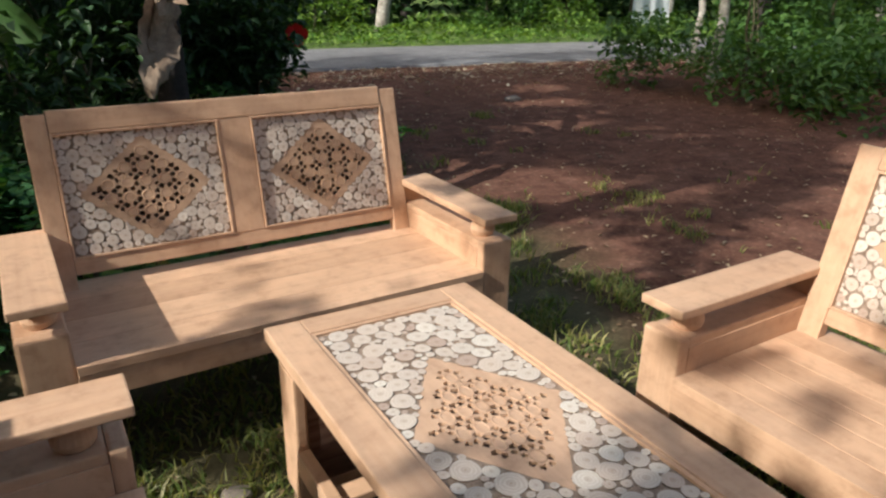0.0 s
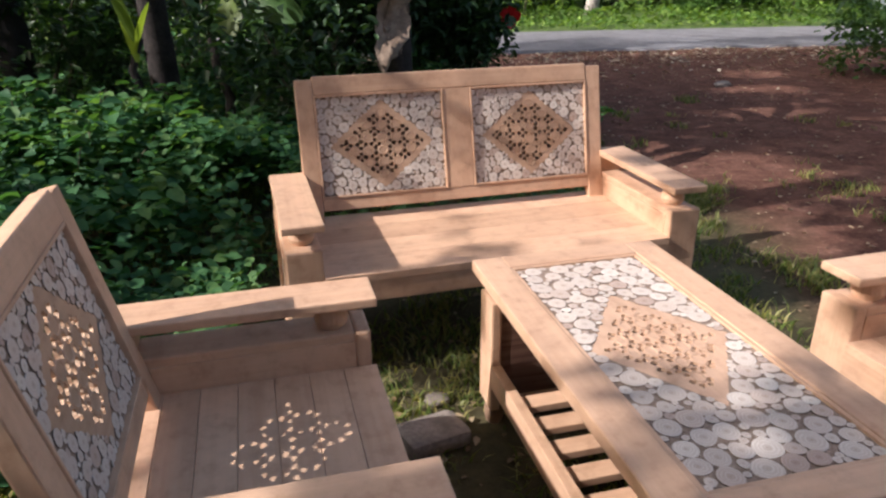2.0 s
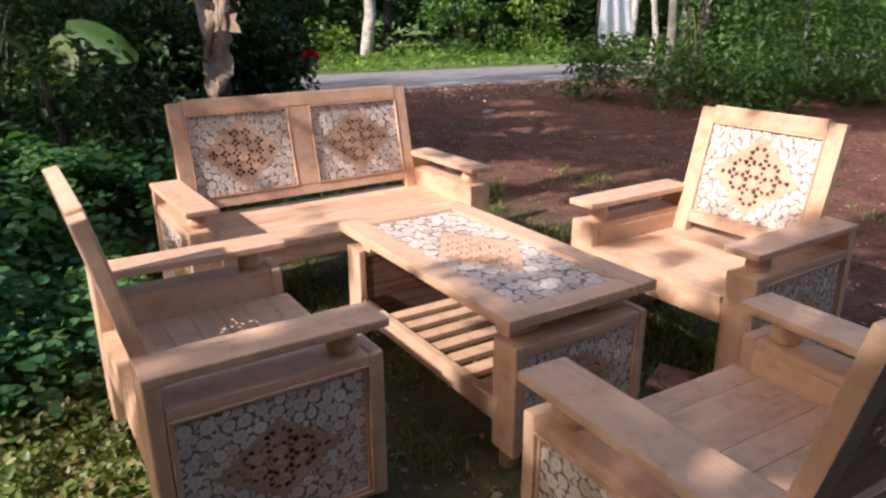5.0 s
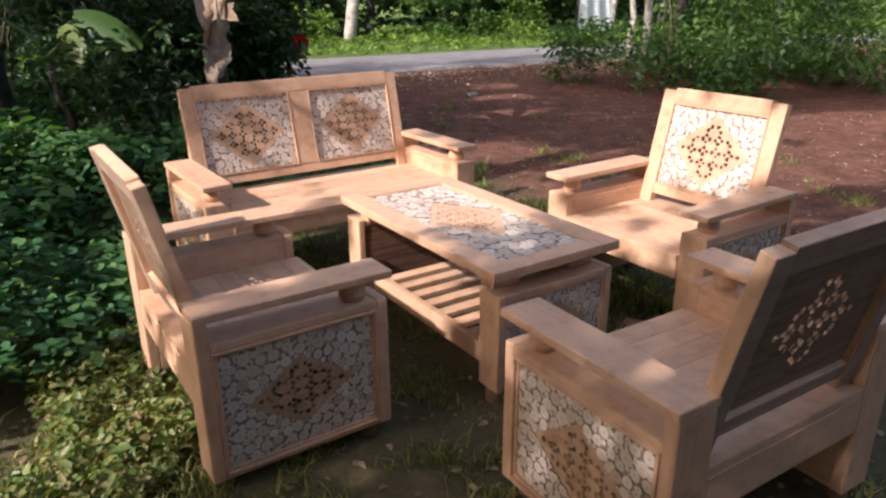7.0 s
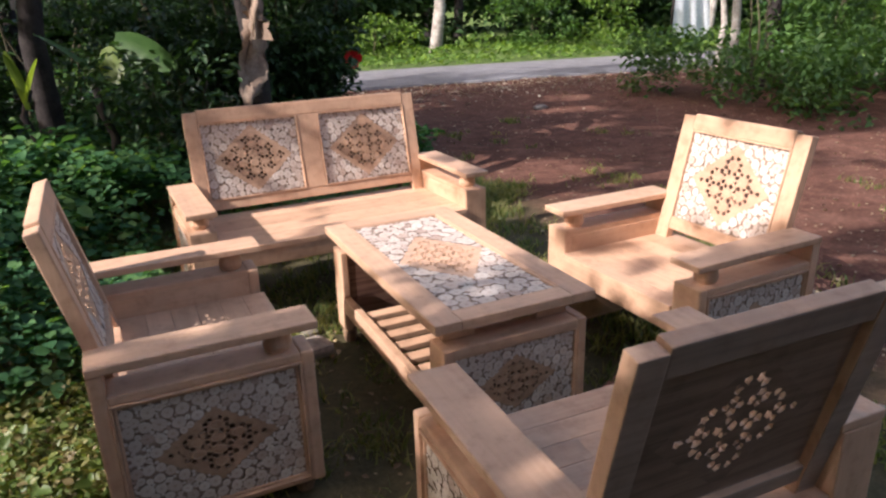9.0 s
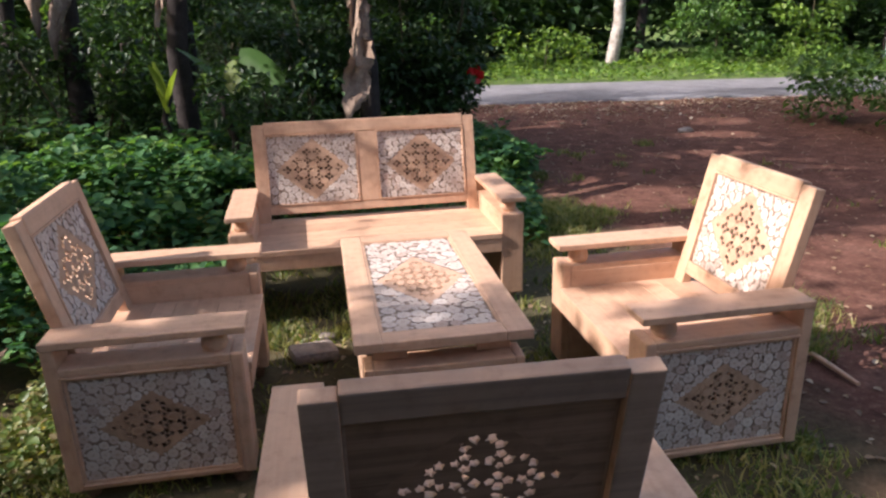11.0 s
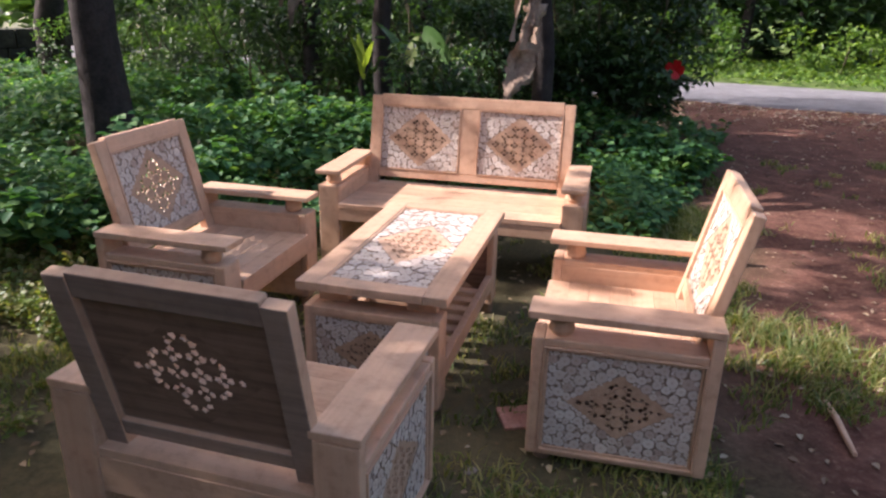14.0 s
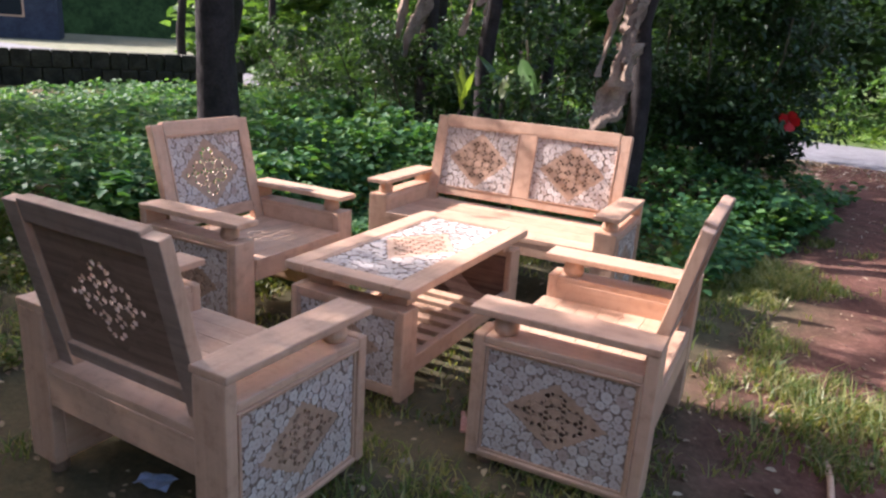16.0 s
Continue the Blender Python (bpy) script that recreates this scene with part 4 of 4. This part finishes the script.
for i, (x, y, r, b) in enumerate(((6.45, 12.0, 0.14, PALE_TRUNK), (7.5, 12.9, 0.12, TRUNK), (12.9, 10.2, 0.10, PALE_TRUNK), (3.2, 13.5, 0.12, TRUNK), (10.2, 13.5, 0.10, TRUNK), (16.5, 11.5, 0.12, PALE_TRUNK), (19.0, 8.5, 0.12, TRUNK), (13.8, 14.0, 0.14, TRUNK), (0.5, 14.5, 0.13, TRUNK), (5.0, 16.5, 0.15, TRUNK), (9.0, 17.5, 0.15, TRUNK))):
    leafy("tree", (x, y, 0), scatter(800 + i, 16, (-1.8, -1.5, 4.0), (1.8, 1.5, 6.5)), 0.8, 500, 0.24, LEAF_CROWN, "trunk of a tree beyond the road", "tree", [bent(810 + i, (0, 0, -0.05), (0.25, 0.1, 5.0), r, r * 0.6, wob=0.10)], 820 + i, bark=b, group="roadside trees")

# pale sheet hung up beyond the road
t = thing("hanging_tarpaulin", Matrix.Translation((11.6, 9.75, 0)), "pale grey-white tarpaulin hung between poles", "tarpaulin")
bm = bmesh.new()
rows = []
for j in range(13):
    z = 0.12 + 2.3 * j / 12
    half = 0.58 - 0.20 * j / 12
    rows.append([bm.verts.new((0.12 + (u - 0.35) * 2 * half, 0.025 * math.sin(u * 17 + 0.3 * j) * (1.1 - j / 14), z)) for u in np.linspace(0, 1, 25)])
for a, b in zip(rows, rows[1:]):
    for i in range(24):
        bm.faces.new((a[i], a[i + 1], b[i + 1], b[i])).smooth = True
part("sheet", bm, CLOTH, t)
for x in (-0.22, 0.66):
    part("pole", tube([(x, 0.12, 0), (x * 0.8 + 0.05, 0.12, 2.5)], [0.03, 0.025], 8), TRUNK, t)

# dark wood behind everything
rng = np.random.default_rng(55)


def far_wood(name, places, count, size, material, label):
    pts = clumps(rng, count, places, 1.3, 0.9)
    pts[:, 2] = np.abs(pts[:, 2])
    tagged(new(name, leaf_mesh(name, pts, rng.uniform(0.6, 1.4, count) * size, material, rng, 0.6)), label, "woodland", kind="stuff")


ring = [(x, 19 + 4 * rng.random() - 0.13 * x, rng.uniform(0.3, 6.5)) for x in np.linspace(-12, 34, 150)]
far_wood("far_woodland", ring, 26000, 0.42, LEAF_DARK, "dark woodland beyond the road")
ring = [(26 + 3 * rng.random(), y, rng.uniform(0.3, 6)) for y in np.linspace(-14, 18, 90)] + [(12 + 5 * rng.random(), y, rng.uniform(0.3, 3)) for y in np.linspace(-2, 4, 30)]
far_wood("far_woodland", ring, 14000, 0.36, LEAF_BUSH, "green woodland past the drive")
ring = [(-26 + 4 * rng.random(), y, rng.uniform(0.3, 6.5)) for y in np.linspace(-12, 26, 120) if not 3 < y < 24] + [(x, 12 + 3 * rng.random(), rng.uniform(0.2, 5)) for x in np.linspace(-14, -1, 60)]
far_wood("far_woodland", ring, 20000, 0.40, LEAF_BUSH, "green woodland beyond the undergrowth")
# Dark leaves added where the ground past the verge lies in shade.
ring = [(x, 14.2 + 2.2 * rng.random() - 0.16 * x, rng.uniform(0.2, 2.6)) for x in np.linspace(-3, 24, 110)]
far_wood("roadside_thicket", ring, 15000, 0.26, LEAF_DARK, "dark leaf mass added for the shade behind the far verge")
# Woodland added on the unseen south side to close off low sky.
ring = [(x, -16 - 3 * rng.random(), rng.uniform(0.3, 6.5)) for x in np.linspace(-26, 28, 90)]
far_wood("far_woodland", ring, 9000, 0.5, LEAF_DARK, "unseen dark woodland added behind the yard")

# Leaf mass out of view, added to cut the low sky light.
ring = [(x, -6.6 - 1.8 * rng.random(), rng.uniform(0.3, 3.0)) for x in np.linspace(-10, 0, 80)]
far_wood("near_thicket", ring, 12000, 0.30, LEAF_DARK, "unseen thicket added behind the yard to block low sky light")

# Unseen wall added behind the viewpoint to block sky light from the south.
w = new("wall_south", mesh_of(box(-10, 0.2, -4.7, -4.4, -0.05, 3.0, 0.01), "wall_south", speckled("unseen_wall_dark", (0.06, 0.05, 0.045), (0.11, 0.095, 0.08), 2)))
tagged(w, "unseen dark wall added to cut sky light from the south", "wall", kind="structure")

bm = bmesh.new()
rings = [[bm.verts.new((46 * math.cos(a), 46 * math.sin(a) + 4, z)) for a in np.linspace(0, 2 * math.pi, 65)[:-1]] for z in (-1, 5, 13)]
for lo, hi in zip(rings, rings[1:]):
    for i in range(64):
        bm.faces.new((lo[i], hi[i], hi[(i + 1) % 64], lo[(i + 1) % 64]))
tagged(new("backdrop", mesh_of(bm, "backdrop", speckled("distant_woods", (0.010, 0.022, 0.008), (0.06, 0.11, 0.035), 0.8, 1.0, 8, 0.0))), "distant dark green woods", "backdrop", kind="structure")

# low stone wall and a dark house beyond the undergrowth
bm = bmesh.new()
for i in range(26):
    for j in range(2):
        r = random.Random(i * 7 + j)
        box(i * 0.30 + 0.15 * (j % 2) + 0.01, i * 0.30 + 0.15 * (j % 2) + 0.29, -0.15 - 0.02 * r.random(), 0.15, j * 0.30, j * 0.30 + 0.295, 0.02, bm)
box(0.05, 7.9, -0.08, 0.14, 0.0, 0.56, 0.01, bm)
wall = new("stone_wall", mesh_of(bm, "stone_wall", WALLSTONE))
wall.matrix_world = pose(-12.8, 1.0, 0, 0, 0, 58)
tagged(wall, "low dark mossy stone wall", "wall", kind="structure")
t = thing("house", pose(-31.5, 15.4, 0, 0, 0, 52), "dark painted house beyond the yard", "house")
part("wall", box(-4, 4, 0, 5, 0, 2.8, 0.03), PLASTER, t)
bm = bmesh.new()
v = [bm.verts.new(p) for p in ((-4.5, -0.7, 2.7), (4.5, -0.7, 2.7), (4.5, 5.7, 2.7), (-4.5, 5.7, 2.7), (-4.5, 2.5, 4.6), (4.5, 2.5, 4.6))]
for q in ((0, 1, 5, 4), (2, 3, 4, 5), (1, 2, 5), (3, 0, 4), (3, 2, 1, 0)):
    bm.faces.new([v[i] for i in q])
part("roof", bm, ROOF, t)
for x in (-2.2, 1.6):
    w = part("window", box(x, x + 1.1, -0.04, 0.02, 0.9, 2.1, 0.01), WOOD[2], t)
    part("pane", box(x + 0.08, x + 1.02, -0.055, -0.042, 0.98, 2.02, 0.002), Mat("window_glass", 0.1, 0.5).colour((0.02, 0.025, 0.03)).m, w)

# ---- tall trees, their unseen crowns placed to shade the yard ----
rng = np.random.default_rng(91)
# Spots (x, y, z, rx, ry) where the crowns are left open for sun.
LIT = [(0.76, -0.98, 0.42, 0.62, 0.44), (1.08, -1.10, 0.62, 0.36, 0.45), (-0.42, -0.57, 0.5, 0.62, 0.20), (-1.0, -0.90, 0.75, 0.25, 0.27), (0.08, -0.56, 0.45, 0.42, 0.52), (0.20, 0.05, 0.34, 0.66, 0.34), (-0.60, 0.1, 0.5, 0.22, 0.34),
       (1.55, -0.45, 0.05, 0.68, 0.38), (-1.35, -0.70, 0.10, 0.48, 0.50), (1.5, 0.55, 0.05, 0.55, 0.30), (-1.85, -1.10, 0.15, 0.65, 0.45), (-1.5, 1.5, 0.4, 0.9, 0.6), (-1.35, 0.25, 0.3, 0.55, 0.65), (-2.6, 0.3, 0.35, 0.6, 0.5), (-0.4, 1.9, 1.0, 0.6, 0.35), (-1.2, 2.3, 0.9, 0.4, 0.4), (1.2, 1.9, 0.3, 0.5, 0.4),
       (2.05, 1.42, 0, 0.46, 0.32), (3.1, 3.05, 0, 0.6, 0.22), (3.6, 3.6, 0, 0.6, 0.16), (4.4, 4.4, 0, 0.4, 0.22), (3.2, 2.6, 0, 0.5, 0.10), (3.4, 0.1, 0, 0.8, 0.25), (1.9, -1.7, 0, 0.5, 0.12), (5.6, 6.2, 0, 1.6, 0.30), (3.0, 6.1, 0, 1.0, 0.22), (6.8, 2.6, 0.9, 1.4, 1.2), (-0.45, -0.40, 0, 0.28, 0.22), (-0.25, -0.62, 0, 0.2, 0.2), (0.40, -0.98, 0.05, 0.30, 0.22), (2.4, 0.9, 0, 0.6, 0.12), (2.75, -0.1, 0, 0.75, 0.30), (3.7, -0.2, 0, 0.9, 0.32), (5.0, 0.45, 0, 1.0, 0.38), (2.8, 3.4, 0, 0.8, 0.14), (2.3, 4.8, 0, 0.7, 0.16)]


def shade(x, y):
    """How much leaf hangs between the sun and the ground there."""
    open_ = 0.0
    for cx, cy, cz, rx, ry in LIT:
        if cz == 0:
            rx, ry = rx * 1.25, ry * 1.7
        gx, gy = cx - cz * TO_SUN.x / TO_SUN.z, cy - cz * TO_SUN.y / TO_SUN.z
        open_ = max(open_, min((2.4 if cz == 0.75 else 1.25) - ((x - gx) / rx) ** 2 - ((y - gy) / ry) ** 2, 2.2 if cz == 0.75 else 1.2 if cz >= 0.45 else 0.56 if cz == 0.34 else 1.2 if cz == 0 else 0.85 if cz == 0.4 else 0.70 if cz == 0.3 else 0.50))
    if -2.8 < x < 1.2 - 0.2 * y and y > 3.2:
        open_ += 0.32
    if x < -2.4 and -0.5 < y < 5.0:
        open_ -= 0.5
    # Extra leaf keeps sun off the front chair and a near arm.
    open_ -= 1.0 * math.exp(-((x - 0.55) / 0.75) ** 4 - ((y + 1.85) / 0.45) ** 4)
    open_ -= 0.8 * math.exp(-((x - 0.02) / 0.45) ** 4 - ((y + 1.19) / 0.13) ** 4)
    return open_ + 0.50 * noise_at(x, y, 1.6, 11) + 0.45 * noise_at(x, y, 5.5, 12) + 0.42 * noise_at(x * 0.7 + y, y - 0.6 * x, 9.5, 13)


crowns = {0: [], 1: [], 2: []}
while sum(map(len, crowns.values())) < 73000:
    x, y = rng.uniform(-4.5, 8.0), (rng.uniform(-5.0, -1.1) if rng.random() < 0.17 else rng.uniform(-6.0, 6.8))
    if rng.random() < 0.10:
        x, y = rng.uniform(1.9, 7.0), rng.uniform(0.3, 6.4)
    if y > 3.6 and x < 1.6 and rng.random() < 0.75:
        continue
    if shade(x, y) > 0.30:
        continue
    z = rng.uniform(3.3, 5.2) if x < 2.4 else rng.uniform(6.0, 8.5)
    p = Vector((x, y, 0)) + TO_SUN * (z / TO_SUN.z)
    crowns[0 if y < -1.6 else 1 if y < 2.2 else 2].append(p[:])
for k, (x, y) in enumerate(((-7.4, -4.6), (-8.2, -0.6), (-7.6, 6.2))):
    t = thing("shade_tree", Matrix.Translation((x, y, 0)), "tall tree with an unseen crown placed to shade the yard", "tree", "shade trees")
    r = random.Random(k)
    part("trunk", tube(*bent(950 + k, (0, 0, -0.1), (0.3, 0, 3.9), 0.22, 0.12, wob=0.1), 12, rough=0.1, rng=r), TRUNK, t)
    pts = np.array(crowns[k]) - np.array((x, y, 0))
    for q in range(7):
        e = Vector((0.2, 0, 3.4)).lerp(Vector(pts[r.randrange(len(pts))]), 0.22)
        part("limb", tube([(0.2, 0, 3.2 + 0.08 * q), Vector((0.2, 0, 3.4)).lerp(e, 0.5) + Vector((0, 0, 0.15)), e], [0.08, 0.05, 0.02], 7), TRUNK, t)
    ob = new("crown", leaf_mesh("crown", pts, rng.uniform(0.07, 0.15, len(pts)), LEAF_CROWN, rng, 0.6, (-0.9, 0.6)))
    ob.parent = t

# ---- small things on the ground ----
d = new("dry_leaf", mesh_of(blade(0.15, 0.08, 0.35, 41, 0.25), "dry_leaf", DEAD))
d.matrix_world = pose(-1.55, -0.50, 0.10, 20, -4, 25)
tagged(d, "large curled dry brown leaf on the weeds", "dry leaf")
b = new("clay_tile", mesh_of(box(-0.082, 0.082, -0.060, 0.060, 0.0, 0.016, 0.005), "brick", BRICK))
b.matrix_world = pose(0.535, -1.255, 0.006, 2, 0, 24)
tagged(b, "flat broken red clay tile lying on the soil", "tile")
b = new("stone", mesh_of(box(-0.09, 0.09, -0.06, 0.06, 0.0, 0.05, 0.02), "stone", STONE))
b.matrix_world = pose(-0.33, -0.49, -0.005, 0, 4, 15)
tagged(b, "flat pale grey stone in the grass", "stone")


def build_litter():
    """Dry fallen leaves and chips on the soil."""
    rng = np.random.default_rng(12)
    n = 7000
    x, y = rng.uniform(-1.5, 6.0, n), rng.uniform(-3.0, 7.0, n)
    near = rng.random(n) < 0.10
    x, y = np.where(near, rng.uniform(-1.4, 2.0, n), x), np.where(near, rng.uniform(-3.0, 0.2, n), y)
    y = np.where(~near & (rng.random(n) < 0.35), ROAD(x) - np.abs(rng.normal(0, 0.8, n)) - 0.1, y)
    p = np.stack([x, y, [rolling(a, b) + 0.006 for a, b in zip(x, y)]], 1)
    m = leaf_mesh("leaf_litter", p, rng.uniform(0.012, 0.038, n), leaf_material("dry_litter", (0.16, 0.09, 0.05), (0.30, 0.20, 0.13), (0.48, 0.38, 0.28), seep=0.1), rng, 0.6, (-0.1, 0.25), 0.1, 0.3)
    tagged(new("leaf_litter", m), "dry brown fallen leaves and chips on the soil", "leaf litter", kind="stuff")


build_litter()


def build_chips():
    """Pale wood chips and scraps strewn along the edge of the lane."""
    rng = np.random.default_rng(31)
    n = 1300
    x = rng.uniform(1.0, 9.0, n)
    y = ROAD(x) - 0.08 - np.abs(rng.normal(0, 0.85, n))
    p = np.stack([x, y, [rolling(a, b) + 0.012 for a, b in zip(x, y)]], 1)
    m = leaf_mesh("wood_chips", p, rng.uniform(0.02, 0.08, n), leaf_material("pale_chips", (0.30, 0.22, 0.16), (0.50, 0.40, 0.32), (0.62, 0.54, 0.46), seep=0.05), rng, 0.45, (-0.05, 0.3), 0.08, 0.4)
    tagged(new("wood_chips", m), "pale wood chips and scraps along the lane", "wood chips", kind="stuff")


build_chips()
for k, (x, y, w) in enumerate(((-0.27, -0.32, 0.04), (0.42, -1.57, 0.03), (3.69, 3.85, 0.09), (1.1, -1.75, 0.04), (-0.1, -1.42, 0.035))):
    r = random.Random(70 + k)
    bm = bmesh.new()
    bmesh.ops.create_icosphere(bm, subdivisions=2, radius=1.0)
    for v in bm.verts:
        v.co *= 1 + 0.22 * noise.noise(v.co * 1.7 + Vector((k * 5, 0, 0)))
        v.co = Vector((v.co.x * w, v.co.y * w * 0.75, v.co.z * w * 0.4))
    st = new("stone", mesh_of(bm, "stone", STONE))
    st.matrix_world = pose(x, y, w * 0.12, 0, 0, r.uniform(0, 180))
    tagged(st, "small pale stone on the soil", "stone", "loose stones")

bm = bmesh.new()
grid = [[bm.verts.new((0.025 * i, 0.02 * j, 0.012 + 0.02 * noise.noise((i * 1.3, j * 1.7, 4)) + 0.012)) for i in range(5)] for j in range(4)]
for a, b in zip(grid, grid[1:]):
    for i in range(4):
        bm.faces.new((a[i], a[i + 1], b[i + 1], b[i]))
sc = new("plastic_scrap", mesh_of(bm, "plastic_scrap", speckled("pale_blue_plastic", (0.30, 0.38, 0.55), (0.50, 0.58, 0.72), 8, 0.4)))
sc.matrix_world = pose(-0.13, -2.07, 0.0, 0, 0, 15)
tagged(sc, "crumpled pale blue plastic scrap on the soil", "scrap")

# Thin pale rod stands in for a bright streak on the soil.
st = new("stick", mesh_of(tube([(0, 0, 0.014), (0.004, -0.11, 0.016), (0.001, -0.21, 0.016), (0.0, -0.31, 0.014)], [0.009, 0.011, 0.010, 0.008], 8, rough=0.2, rng=random.Random(3)), "stick", WOOD[1]))
st.matrix_world = pose(1.53, -0.88, 0, 0, 0, 2)
tagged(st, "short pale rod that stands in for a bright streak on the soil", "stick")
